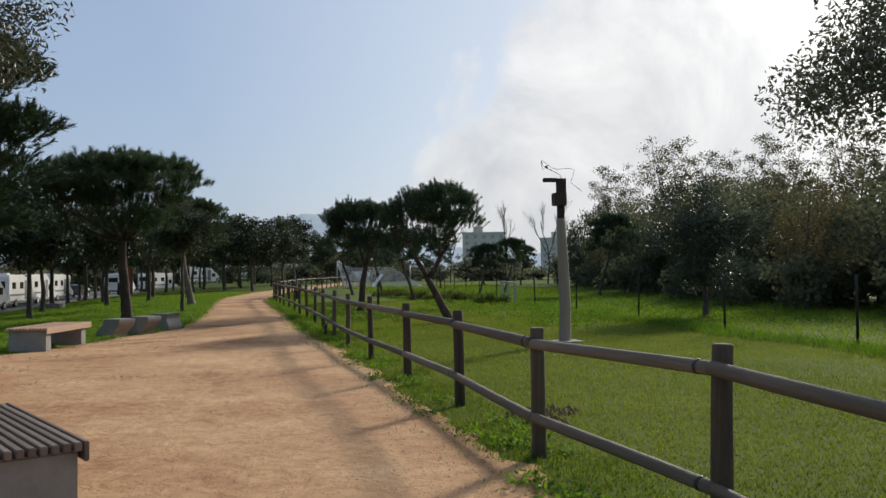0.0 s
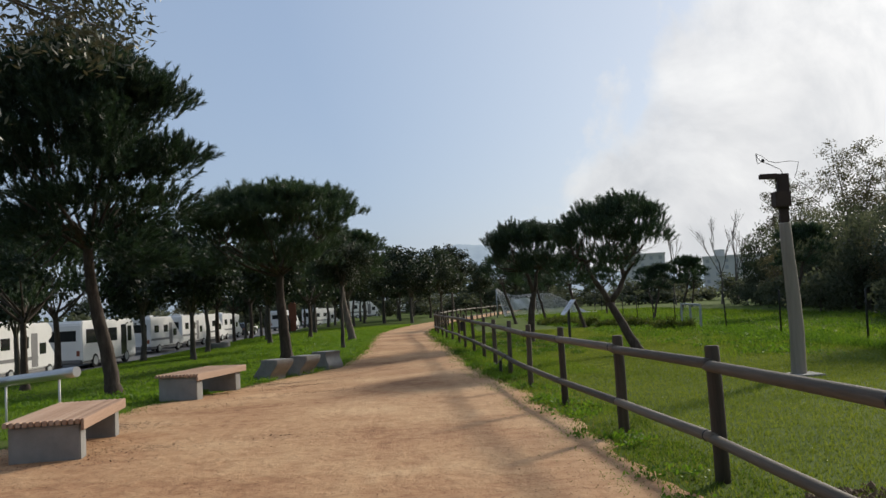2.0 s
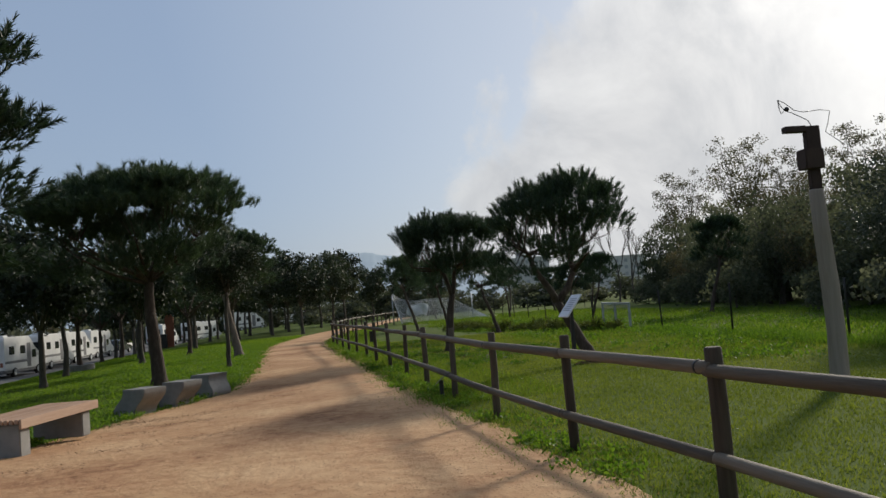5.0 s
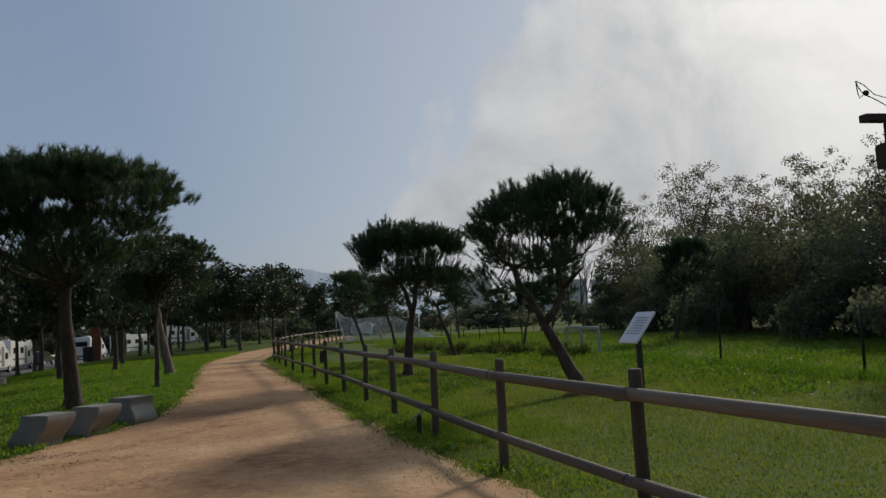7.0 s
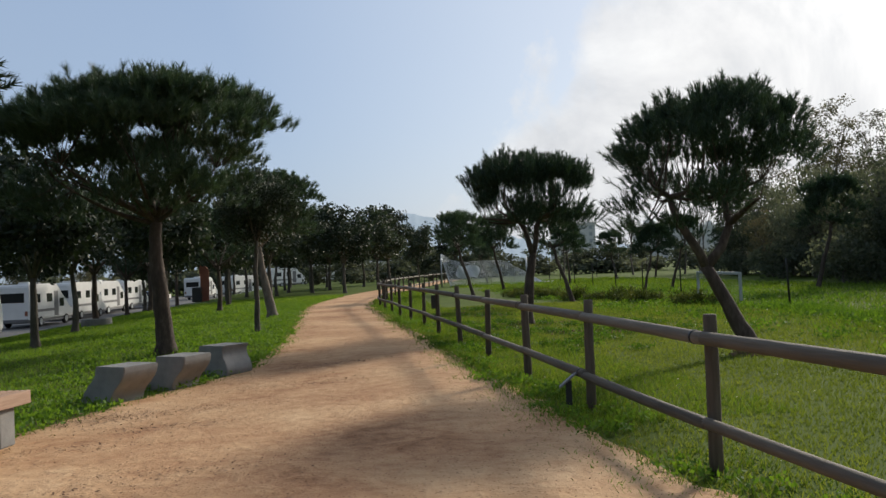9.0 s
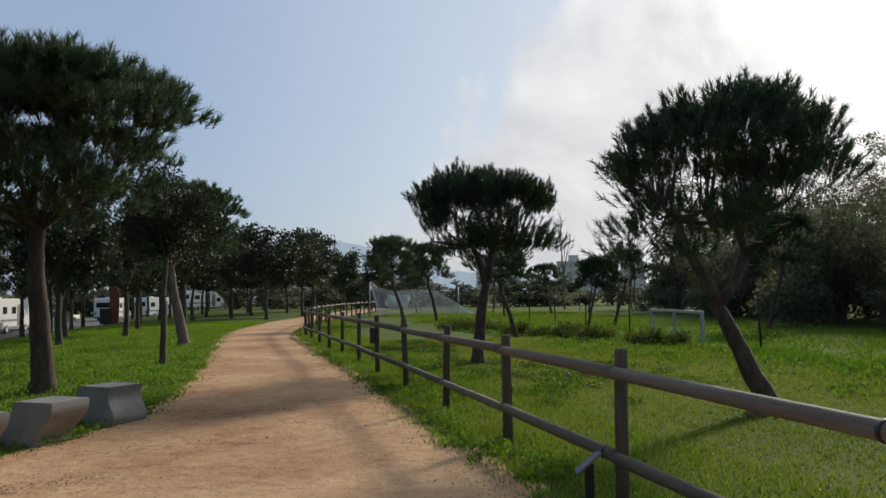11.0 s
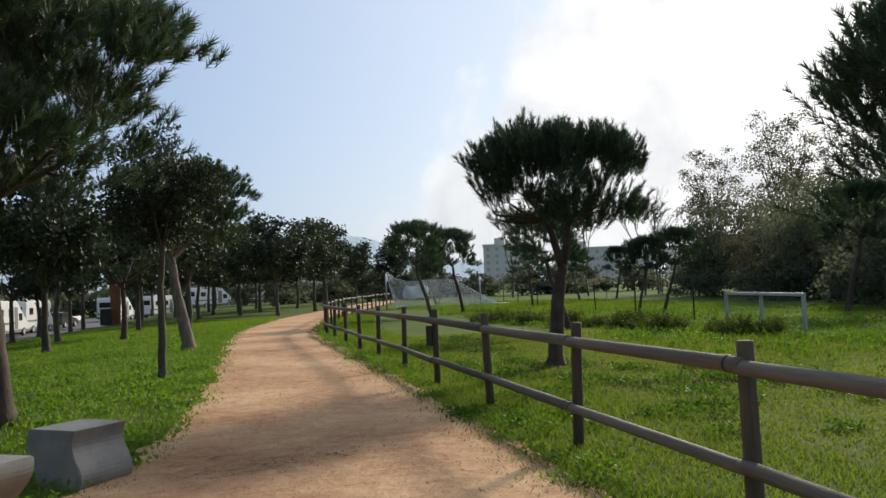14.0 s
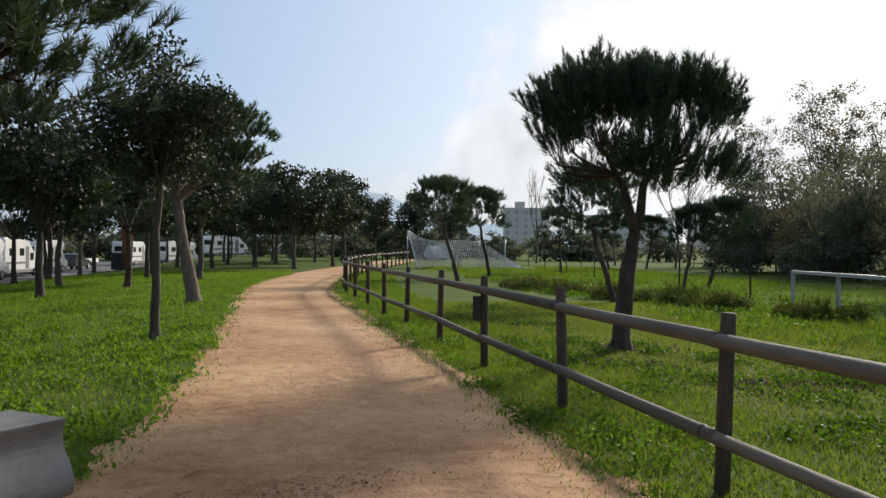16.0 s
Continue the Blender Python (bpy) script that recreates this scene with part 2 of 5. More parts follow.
def path_material():
    m = bpy.data.materials.new("compacted_sand")
    m.use_nodes = True
    add, link = nodes_of(m.node_tree)
    co = add("ShaderNodeTexCoord")
    patch = add("ShaderNodeTexNoise", Scale=0.45, Detail=6.0, Roughness=0.62)
    mid = add("ShaderNodeTexNoise", Scale=5.0, Detail=5.0, Roughness=0.65, Distortion=0.4)
    grit = add("ShaderNodeTexNoise", Scale=95.0, Detail=3.0, Roughness=0.7)
    crumb = add("ShaderNodeTexVoronoi", Scale=30.0)
    for n in (patch, mid, grit, crumb):
        link(co.outputs["Object"], n.inputs["Vector"])
    f = mathn(add, link, "ADD", mathn(add, link, "MULTIPLY", patch.outputs["Fac"], 0.55), mathn(add, link, "MULTIPLY", mid.outputs["Fac"], 0.3))
    f = mathn(add, link, "ADD", f, mathn(add, link, "MULTIPLY", grit.outputs["Fac"], 0.15))
    r = ramp(add, [(0.36, (0.235, 0.112, 0.055)), (0.44, (0.40, 0.218, 0.113)), (0.53, (0.50, 0.305, 0.163)), (0.64, (0.60, 0.395, 0.228))])
    link(f, r.inputs[0])
    # scattered pebbles and bits
    bits = ramp(add, [(0.12, (0.40, 0.30, 0.24)), (0.30, (1, 1, 1))])
    link(crumb.outputs["Distance"], bits.inputs[0])
    pick = add("ShaderNodeSeparateColor")
    link(crumb.outputs["Color"], pick.inputs[0])
    some = mathn(add, link, "GREATER_THAN", pick.outputs[0], 0.55)
    mul = add("ShaderNodeMix")
    mul.data_type, mul.blend_type = "RGBA", "MULTIPLY"
    link(some, mul.inputs[0])
    link(r.outputs[0], mul.inputs[6])
    link(bits.outputs[0], mul.inputs[7])
    p = add("ShaderNodeBsdfPrincipled", Roughness=0.95)
    p.inputs["Specular IOR Level"].default_value = 0.2
    link(mul.outputs[2], p.inputs["Base Color"])
    b1 = add("ShaderNodeBump", Strength=0.7, Distance=0.006)
    link(grit.outputs["Fac"], b1.inputs["Height"])
    b2 = add("ShaderNodeBump", Strength=0.8, Distance=0.04)
    link(mid.outputs["Fac"], b2.inputs["Height"])
    link(b1.outputs[0], b2.inputs["Normal"])
    link(b2.outputs[0], p.inputs["Normal"])
    out = add("ShaderNodeOutputMaterial")
    link(p.outputs[0], out.inputs[0])
    return m


SAND = path_material()
# wooded hill; distance haze is put into its blue-grey colour and faint glow
HAZED_HILL = material("wooded_hill_painted_haze", [(0.20, 0.25, 0.29), (0.27, 0.32, 0.36)], 0.02, 1.0, bump=0, fine=0.2, spec=0.0)
HAZED_HILL.node_tree.nodes["Principled BSDF"].inputs["Emission Color"].default_value = (0.36, 0.43, 0.51, 1)
HAZED_HILL.node_tree.nodes["Principled BSDF"].inputs["Emission Strength"].default_value = 0.36
# far windows, paled: distance haze put into the glass colour
HAZED_GLASS = material("hazed_window_glass", [(0.34, 0.35, 0.37), (0.42, 0.43, 0.45)], 0.3, 0.4, bump=0)

# ---- helpers for meshes ----


def mesh_from(name, verts, faces, mat):
    me = bpy.data.meshes.new(name)
    me.from_pydata([tuple(v) for v in verts] if not isinstance(verts, np.ndarray) else verts.tolist(), [], faces if not isinstance(faces, np.ndarray) else faces.tolist())
    me.materials.append(mat)
    me.update()
    return me


def bm_mesh(name, bm, mat, smooth=False):
    me = bpy.data.meshes.new(name)
    bmesh.ops.recalc_face_normals(bm, faces=bm.faces)
    bm.to_mesh(me)
    bm.free()
    me.materials.append(mat)
    if smooth:
        me.polygons.foreach_set("use_smooth", [True] * len(me.polygons))
    return me


def part(name, me, parent, label=""):
    ob = new(name, me)
    ob.parent = parent
    if label:
        ob["label"] = label
    return ob


def thing(name, x, y, z=0.0, yaw=0.0, label="", category="", group="", kind=""):
    ob = new(name)
    ob.empty_display_size = 0.1
    ob.matrix_world = pose(x, y, z, 0, 0, yaw)
    return tagged(ob, label, category, group, kind)


def box(bm, x0, x1, y0, y1, z0, z1, bevel=0.0):
    r = bmesh.ops.create_cube(bm, size=1, matrix=Matrix.Translation(((x0 + x1) / 2, (y0 + y1) / 2, (z0 + z1) / 2)) @ Matrix.Diagonal((x1 - x0, y1 - y0, z1 - z0, 1)))
    if bevel:
        es = list({e for v in r["verts"] for e in v.link_edges})
        bmesh.ops.bevel(bm, geom=es, offset=bevel, segments=2, affect="EDGES")
    return bm


def box_mesh(name, x0, x1, y0, y1, z0, z1, mat, bevel=0.0):
    return bm_mesh(name, box(bmesh.new(), x0, x1, y0, y1, z0, z1, bevel), mat)


def tube(points, radii, sides=10, cap=True, wobble=0.0, rnd=None):
    """Vertices and faces of a tapered tube along points."""
    pts = [Vector(p) for p in points]
    verts, faces = [], []
    for i, p in enumerate(pts):
        d = (pts[min(i + 1, len(pts) - 1)] - pts[max(i - 1, 0)]).normalized()
        a = (Vector((1, 0, 0)) - d * d.x).normalized() if abs(d.x) < 0.8 else (Vector((0, 1, 0)) - d * d.y).normalized()
        b = d.cross(a)
        for k in range(sides):
            w = 2 * math.pi * k / sides
            r = radii[i] * (1 + (rnd.uniform(-wobble, wobble) if wobble else 0))
            verts.append(p + (a * math.cos(w) + b * math.sin(w)) * r)
    for i in range(len(pts) - 1):
        for k in range(sides):
            k2 = (k + 1) % sides
            faces.append((i * sides + k, i * sides + k2, (i + 1) * sides + k2, (i + 1) * sides + k))
    if cap:
        faces.append(tuple(range(sides))[::-1])
        faces.append(tuple((len(pts) - 1) * sides + k for k in range(sides)))
    return verts, faces


def tube_mesh(name, points, radii, mat, sides=10, wobble=0.0, rnd=None, smooth=True):
    v, f = tube(points, radii, sides, True, wobble, rnd)
    me = mesh_from(name, v, f, mat)
    me.polygons.foreach_set("use_smooth", [smooth and len(p.vertices) == 4 for p in me.polygons])
    return me


def smooth01(a, b, x):
    t = min(1, max(0, (x - a) / (b - a)))
    return t * t * (3 - 2 * t)


def hollow(x, y):
    """A shallow dip under the concrete seats."""
    return 0.13 * smooth01(0, 1, (0.2 - x) / 3.5) * smooth01(17, 21.5, y) * (1 - smooth01(25.5, 30, y))


def height(x, y):
    """The ground: level along the path, falling gently to the car park."""
    return -0.6 * smooth01(0, 1, (-x - 5.0) / 14.0) - 0.65 * smooth01(0, 1, (-x - 12.5) / 4.5) - hollow(x, y) + 0.02 * math.sin(x * 0.9 + 1) * math.sin(y * 0.7) * smooth01(6.5, 9, abs(x))


# path edges: x by y
LEFT = [(-30, -6.0), (0, -6.0), (6, -5.6), (12, -5.2), (16, -4.9), (20.4, -4.35), (23.2, -3.55), (25.5, -2.62), (27.2, -2.25), (31, -2.2), (35, -2.35), (41, -2.55), (47, -2.75), (52, -2.5), (57, -2.0), (62, -1.35), (68, -0.35), (76, 1.4), (90, 4.4), (112, 9.2)]
RIGHT = [(-30, 2.0), (0, 1.75), (5.8, 1.5), (9.4, 1.3), (16.6, 0.95), (19.6, 0.7), (24.8, 0.42), (28.8, 0.30), (35, -0.02), (45.6, -0.3), (50, -0.2), (54, 0.1), (59, 0.65), (64, 1.35), (70, 2.55), (76, 3.8), (90, 6.8), (112, 11.6)]


def edge_x(table, y):
    ys, xs = [p[0] for p in table], [p[1] for p in table]
    return float(np.interp(y, ys, xs))


def ragged(y, s):
    return 0.13 * noise.noise((y * 0.9, s, 0)) + 0.09 * noise.noise((y * 3.1, s, 3)) + 0.03 * noise.noise((y * 9.0, s, 7))

# ---- ground and path ----


def ground_sheet():
    xs = [-2500, -900, -400, -200, -120, -80, -60, -45] + [-34 + i for i in range(26)] + [-8 + 0.5 * i for i in range(24)] + [4 + i for i in range(37)] + [50, 70, 100, 160, 260, 500, 1000, 2500]
    ys = [-1500, -500, -200, -100, -60, -40] + [-24 + 0.6 * i for i in range(265)] + [150, 180, 240, 340, 500, 800, 1400, 2500]
    verts = [(x, y, height(x, y)) for y in ys for x in xs]
    nx = len(xs)
    faces = [(j * nx + i, j * nx + i + 1, (j + 1) * nx + i + 1, (j + 1) * nx + i) for j in range(len(ys) - 1) for i in range(nx - 1)]
    me = mesh_from("ground", verts, faces, GRASS_GROUND)
    me.polygons.foreach_set("use_smooth", [True] * len(me.polygons))
    tagged(new("ground", me), "grassy park ground with short green lawn", "ground", kind="structure")


ground_sheet()


def path_sheet():
    verts, faces, cols = [], [], 14
    ys = list(np.arange(-30, 62, 0.12)) + list(np.arange(62, 112, 0.6))
    for j, y in enumerate(ys):
        l = edge_x(LEFT, y) + ragged(y, 11.0) * 1.5 - 0.24
        r = edge_x(RIGHT, y) + ragged(y, 47.0) * 1.4 + 0.36
        for i in range(cols):
            u = i / (cols - 1)
            x = l + (r - l) * u
            crown = 0.012 * (1 - (2 * u - 1) ** 4)
            z = height(x, y) + 0.008 + crown + 0.006 * noise.noise((x * 1.7, y * 1.1, 5.0))
            verts.append((x, y, max(z, height(x, y) + 0.004)))
        if j:
            for i in range(cols - 1):
                a = (j - 1) * cols + i
                faces.append((a, a + 1, a + cols + 1, a + cols))
    me = mesh_from("path", verts, faces, SAND)
    me.polygons.foreach_set("use_smooth", [True] * len(me.polygons))
    tagged(new("path", me), "compacted sandy earth footpath with ragged grass edges", "path", kind="structure")


path_sheet()


def car_park():
    xs, ys = [-34.0, -29.0, -25.0, -21.5, -18.3], np.arange(-10, 150, 2.0)
    verts = [(x + (0.15 * noise.noise((y * 0.3, 2, 0)) if x > -19 else 0), y, height(x, y) + 0.02) for y in ys for x in xs]
    faces = [(j * 5 + i, j * 5 + i + 1, (j + 1) * 5 + i + 1, (j + 1) * 5 + i) for j in range(len(ys) - 1) for i in range(4)]
    tagged(new("road", mesh_from("road", verts, faces, ASPHALT)), "grey asphalt car park and road beside the park", "road", kind="structure")


car_park()

# ---- fence ----
POSTS = [(2.88, 2.05), (2.60, 4.70), (2.08, 6.6), (2.03, 9.30), (1.85, 11.85), (1.63, 14.4), (1.48, 17.1), (1.40, 19.8), (1.31, 22.4), (1.22, 25.05), (1.11, 27.75), (0.96, 30.35), (0.86, 33.0), (0.70, 35.7), (0.53, 38.1), (0.40, 40.8), (0.24, 43.0),
         (0.14, 45.4), (0.20, 47.8), (0.42, 50.3), (0.70, 53.0), (1.0, 55.7), (1.35, 58.4), (1.72, 61.0), (2.12, 63.7), (2.6, 66.3), (3.12, 69.0), (3.68, 71.6), (4.25, 74.2), (4.8, 76.8), (5.35, 79.5), (5.9, 82.1), (6.5, 84.7), (7.1, 87.3), (7.7, 90.0)]


def timber_fence():
    rnd = random.Random(4)
    f = thing("timber_fence", POSTS[0][0], POSTS[0][1], 0, 0, "weathered round timber post and two-rail fence along the path", "fence")
    ox, oy = POSTS[0]
    kinds = []
    for k in range(4):
        h, r = 1.05 + 0.006 * k, 0.057 - 0.004 * k
        kinds.append(tube_mesh("post", [(0, 0, -0.25), (0, 0, 0.3), (0.004, 0.003, 0.7), (0, 0, h - 0.012), (0, 0, h)], [r * 1.05, r * 1.03, r, r * 0.98, r * 0.86], FENCE_WOOD, 14, 0.025, rnd))
    for i, (x, y) in enumerate(POSTS):
        p = part("post", kinds[rnd.randrange(2) + (0 if y < 12 else 2)], f)
        thick_post = 1.12 if y < 5 else 1.0
        p.matrix_basis = pose(x - ox, y - oy, rnd.uniform(-0.025, 0.01), rnd.uniform(-1.4, 1.4), rnd.uniform(-1.4, 1.4), rnd.uniform(0, 360)) @ Matrix.Diagonal((thick_post, thick_post, 1, 1))
    strap = tube_mesh("strap", [(0, 0, -0.014), (0, 0, 0.014)], [0.0645, 0.0645], BLACK_PAINT, 14)
    latch = part("latch", box_mesh("latch", -0.012, 0.012, -0.05, 0.05, 0.55, 0.84, BLACK_PAINT, 0.006), f, "small black metal plate")
    latch.matrix_basis = pose(POSTS[11][0] - ox - 0.10, POSTS[11][1] - oy - 0.02, 0, 0, 0, 60)
    for z, r in ((0.905, 0.046), (0.362, 0.042)):
        for i in range(len(POSTS) - 1):
            a, b = Vector((*POSTS[i], 0)), Vector((*POSTS[i + 1], 0))
            d = (b - a).normalized()
            side = Vector((-d.y, d.x, 0)) * 0.055
            drop = (-0.12, 0.0, 0.0, 0.0) if z > 0.6 else (-0.30, -0.16, -0.04, -0.02)
            za, zb = (z + drop[min(k, 3)] + rnd.uniform(-0.012, 0.012) for k in (i, i + 1))
            ln = (b - a).length
            bow = rnd.uniform(-0.012, 0.012)
            pts = [(bow * math.sin(math.pi * s), 0, ln * (s * 1.03 - 0.015)) for s in (0, 0.03, 0.25, 0.5, 0.75, 0.97, 1)]
            big = r * rnd.uniform(0.96, 1.06)
            me = tube_mesh("rail", pts, [big * 0.9, big * 1.02, big, big * 0.99, big * 0.98, big * 0.97, big * 0.86], RAIL_WOOD, 12, 0.02, rnd)
            o = part("rail", me, f)
            start = a + side + Vector((0, 0, za)) - Vector((ox, oy, 0))
            way = (b - a + Vector((0, 0, zb - za))).normalized()
            o.matrix_basis = Matrix.Translation(start) @ way.to_track_quat("Z", "Y").to_matrix().to_4x4()
            if i % 2 == (0 if z > 0.6 else 1) or i == 1:
                bnd = part("strap", strap, o, "dark metal strap")
                bnd.matrix_basis = Matrix.Translation((0, 0, 0.11)) @ Matrix.Diagonal((big / 0.06, big / 0.06, 1, 1))
    return f


timber_fence()

# ---- benches and blocks ----


def slat_bench(x, y, yaw, label, wood=SLAT_WOOD):
    """(x, y): the corner nearest the path; the slats run along local y, the bench reaches to local -x."""
    b = thing("bench", x, y, 0, yaw, label, "bench", "slatted benches on an arc")
    n, w, ln = 12, 0.80, 2.15
    step = w / n
    slat = box_mesh("slat", -step * 0.36, step * 0.36, 0, ln, 0.40, 0.455, wood, 0.006)
    for i in range(n):
        o = part("slat", slat, b)
        o.matrix_basis = pose(-step * (i + 0.5), 0, 0)
    part("front_board", box_mesh("front_board", 0.002, 0.032, 0, ln, 0.335, 0.457, wood, 0.005), b)
    leg = box_mesh("leg", -w + 0.05, -0.02, 0, 0.24, -0.02, 0.397, CONCRETE, 0.012)
    for yy in (0.06, ln - 0.42):
        o = part("leg", leg, b, "grey concrete block leg")
        o.matrix_basis = pose(0, yy, 0)
    return b


slat_bench(-1.15, 5.72, 27.5, "slatted wooden bench with shade-darkened slats on grey concrete legs", SHADED_SLAT)
slat_bench(-3.93, 11.95, 8, "brown slatted wooden bench on concrete legs beside steel tube")
slat_bench(-4.33, 18.0, -11, "brown slatted wooden bench on concrete legs near the blocks")


def wave_block(x, y, yaw, lean, label):
    """A cast seat with an S-shaped profile across, drawn out lengthwise."""
    bm = bmesh.new()
    n, w, d, h = 14, 0.48, 0.52, 0.44
    rows = []
    for i in range(n + 1):
        u = i / n
        s = lean * u + 0.04 * math.sin(2 * math.pi * u) * (-1 if lean >= 0 else 1)
        rows.append([bm.verts.new((xx + s, yy, h * u - 0.02 * (1 - u))) for xx, yy in ((0, 0), (w, 0), (w, d), (0, d))])
    for i in range(n):
        for k in range(4):
            bm.faces.new((rows[i][k], rows[i][(k + 1) % 4], rows[i + 1][(k + 1) % 4], rows[i + 1][k]))
    bm.faces.new(rows[0][::-1])
    bm.faces.new(rows[-1])
    sharp = [e for e in bm.edges if (abs(e.verts[0].co.z - e.verts[1].co.z) < 1e-6 and (e.verts[0].co.z > h - 0.01)) or (abs(e.verts[0].co.y - e.verts[1].co.y) < 1e-6 and abs(e.verts[0].co.z - e.verts[1].co.z) > 1e-4)]
    bmesh.ops.bevel(bm, geom=sharp, offset=0.008, segments=2, affect="EDGES")
    ob = new("concrete_seat", bm_mesh("concrete_seat", bm, CONCRETE))
    ob.matrix_world = pose(x, y, height(x, y), 0, 0, yaw) @ Matrix.Scale(1.09, 4)
    return tagged(ob, label, "seat", "wavy concrete seats")


wave_block(-4.42, 23.3, -33, 0.25, "grey cast concrete seat with wavy leaning sides")
wave_block(-3.88, 24.33, -30, 0.22, "grey cast concrete seat with wavy leaning sides under a pine")
wave_block(-3.31, 25.75, -36, -0.03, "grey cast concrete seat bulging towards its foot")

# ---- trees ----


def bez(p0, p1, p2, n):
    p0, p1, p2 = Vector(p0), Vector(p1), Vector(p2)
    return [p0 * (1 - t) ** 2 + p1 * 2 * t * (1 - t) + p2 * t * t for t in [i / n for i in range(n + 1)]]


def joined(name, pieces, mat):
    verts, faces = [], []
    for v, f in pieces:
        k = len(verts)
        verts += v
        faces += [tuple(i + k for i in q) for q in f]
    me = mesh_from(name, verts, faces, mat)
    me.polygons.foreach_set("use_smooth", [True] * len(me.polygons))
    return me


def rows_unit(a):
    return a / np.maximum(1e-6, np.linalg.norm(a, axis=1, keepdims=True))


def needles(rng, base, axis, length, per, needle, width):
    """Foxtail shoots: per needles round each axis, one thin triangle each."""
    n = len(base)
    s = rng.random((n, per)) ** 0.6
    root = base[:, None, :] + axis[:, None, :] * (s * length[:, None])[:, :, None]
    ran = rng.normal(size=(n, per, 3))
    ax = np.broadcast_to(axis[:, None, :], ran.shape)
    side = ran - ax * (ran * ax).sum(2, keepdims=True)
    side /= np.maximum(1e-6, np.linalg.norm(side, axis=2, keepdims=True))
    ang = np.radians(rng.uniform(14, 58, (n, per, 1)) * (1.15 - 0.35 * s[:, :, None]))
    way = ax * np.cos(ang) + side * np.sin(ang)
    tip = root + way * (needle * rng.uniform(0.7, 1.15, (n, per, 1)))
    cr = np.cross(way, rng.normal(size=way.shape))
    cr /= np.maximum(1e-6, np.linalg.norm(cr, axis=2, keepdims=True))
    v = np.stack([root - cr * width, root + cr * width, tip], 2).reshape(-1, 3)
    return v, np.arange(len(v)).reshape(-1, 3)


def leaves(rng, at_, length, width, lean=None):
    n = len(at_)
    d = rows_unit(rng.normal(size=(n, 3)) + (0 if lean is None else lean))
    c = rows_unit(np.cross(d, rng.normal(size=(n, 3))))
    ln = length * rng.uniform(0.7, 1.3, (n, 1))
    v = np.stack([at_, at_ + d * ln * 0.5 + c * width, at_ + d * ln, at_ + d * ln * 0.5 - c * width], 1).reshape(-1, 3)
    return v, np.arange(len(v)).reshape(-1, 4)


def pine(seed, trunk, radius, centre, rx, up, down, clumps, shoots, label, needle=0.16, width=0.0065, per=46, clump=0.5, shoot=0.24, limbs=12, spiky=1.0, name="pine_tree", lobes=None, forks=None, bark=None, underside=1.0):
    """trunk: bend points from the ground to the fork; crown: a dome of clumps over a flattish base."""
    rnd, rng = random.Random(seed), np.random.default_rng(seed)
    t = thing(name, 0, 0, 0, 0, label, "tree")
    pts = []
    tv = [Vector(p) for p in trunk]
    for i in range(len(tv) - 1):
        for k in range(4):
            pts.append(tv[i].lerp(tv[i + 1], k / 4) + Vector((rnd.uniform(-0.012, 0.012), rnd.uniform(-0.012, 0.012), 0)))
    pts.append(tv[-1])
    rad = [radius * (1 - 0.42 * i / (len(pts) - 1)) for i in range(len(pts))]
    rad[0] *= 1.35
    pts.insert(0, pts[0] - Vector((0, 0, 0.15)))
    rad.insert(0, rad[0] * 1.1)
    c = Vector(centre)
    centres = []
    for i in range(clumps):
        a = 2 * math.pi * (i * 0.61803 + rnd.uniform(-0.06, 0.06))
        u = math.sqrt((i + 0.5) / clumps) * rnd.uniform(0.92, 1.06)
        top = math.sqrt(max(0.0, 1 - min(1, u) ** 3.2))
        if i % 5 < 3:
            z = up * (0.12 + 0.88 * top) * rnd.uniform(0.78, 1.04)
        else:
            z = rnd.uniform(-down, up * 0.7 * top)
            u = min(1.0, u + 0.15) if i % 5 == 3 else u * 0.85
        p = c + Vector((rx * u * math.cos(a), rx * u * math.sin(a), z))
        if lobes:
            p += Vector(lobes(p - c))
        centres.append(p)
    wood, hubs, starts = [tube(pts, rad, 14, True, 0.05, rnd)], [], [tv[-1] - (tv[-1] - tv[-2]) * k * 0.09 for k in range(3)]
    if forks:
        starts = []
        for line in forks:
            fl = [Vector(q) for q in line]
            wood.append(tube(fl, [radius * (0.56 - 0.22 * k / (len(fl) - 1)) for k in range(len(fl))], 10))
            starts += [fl[-1], fl[-1], fl[-2]]
    for i in range(limbs):
        a = 2 * math.pi * (i + rnd.uniform(-0.3, 0.3)) / limbs
        u = rnd.uniform(0.45, 0.8)
        end = c + Vector((rx * u * math.cos(a), rx * u * math.sin(a), rnd.uniform(-0.3, 0.35) * up * 0.6))
        s0 = min(starts, key=lambda q: (q - end).length + rnd.uniform(0, 0.3)) if forks else starts[i % 3]
        mid = s0.lerp(end, 0.5) + Vector((0, 0, rnd.uniform(-0.12, 0.05) * rx))
        line = bez(s0, mid, end, 6)
        r0 = radius * rnd.uniform(0.26, 0.42)
        wood.append(tube(line, [r0 * (1 - 0.72 * k / 6) for k in range(7)], 6))
        hubs += [(line[k], r0 * (1 - 0.72 * k / 6)) for k in (2, 3, 4, 5, 6)]
    for p in centres:
        h, r = min(hubs, key=lambda q: (q[0] - p).length + 0.4 * max(0, q[0].z - p.z))
        line = bez(h, h.lerp(p, 0.5) + Vector((rnd.uniform(-0.1, 0.1), rnd.uniform(-0.1, 0.1), -0.12 * (p - h).length)), p, 4)
        r = min(r * 0.6, 0.035)
        wood.append(tube(line, [r, r * 0.8, r * 0.6, r * 0.45, r * 0.3], 5))
    part("trunk", joined("trunk", wood, bark or BARK_PINE), t, "pale grey-brown leaning trunk" if bark else "brown scaly trunk with spreading limbs")
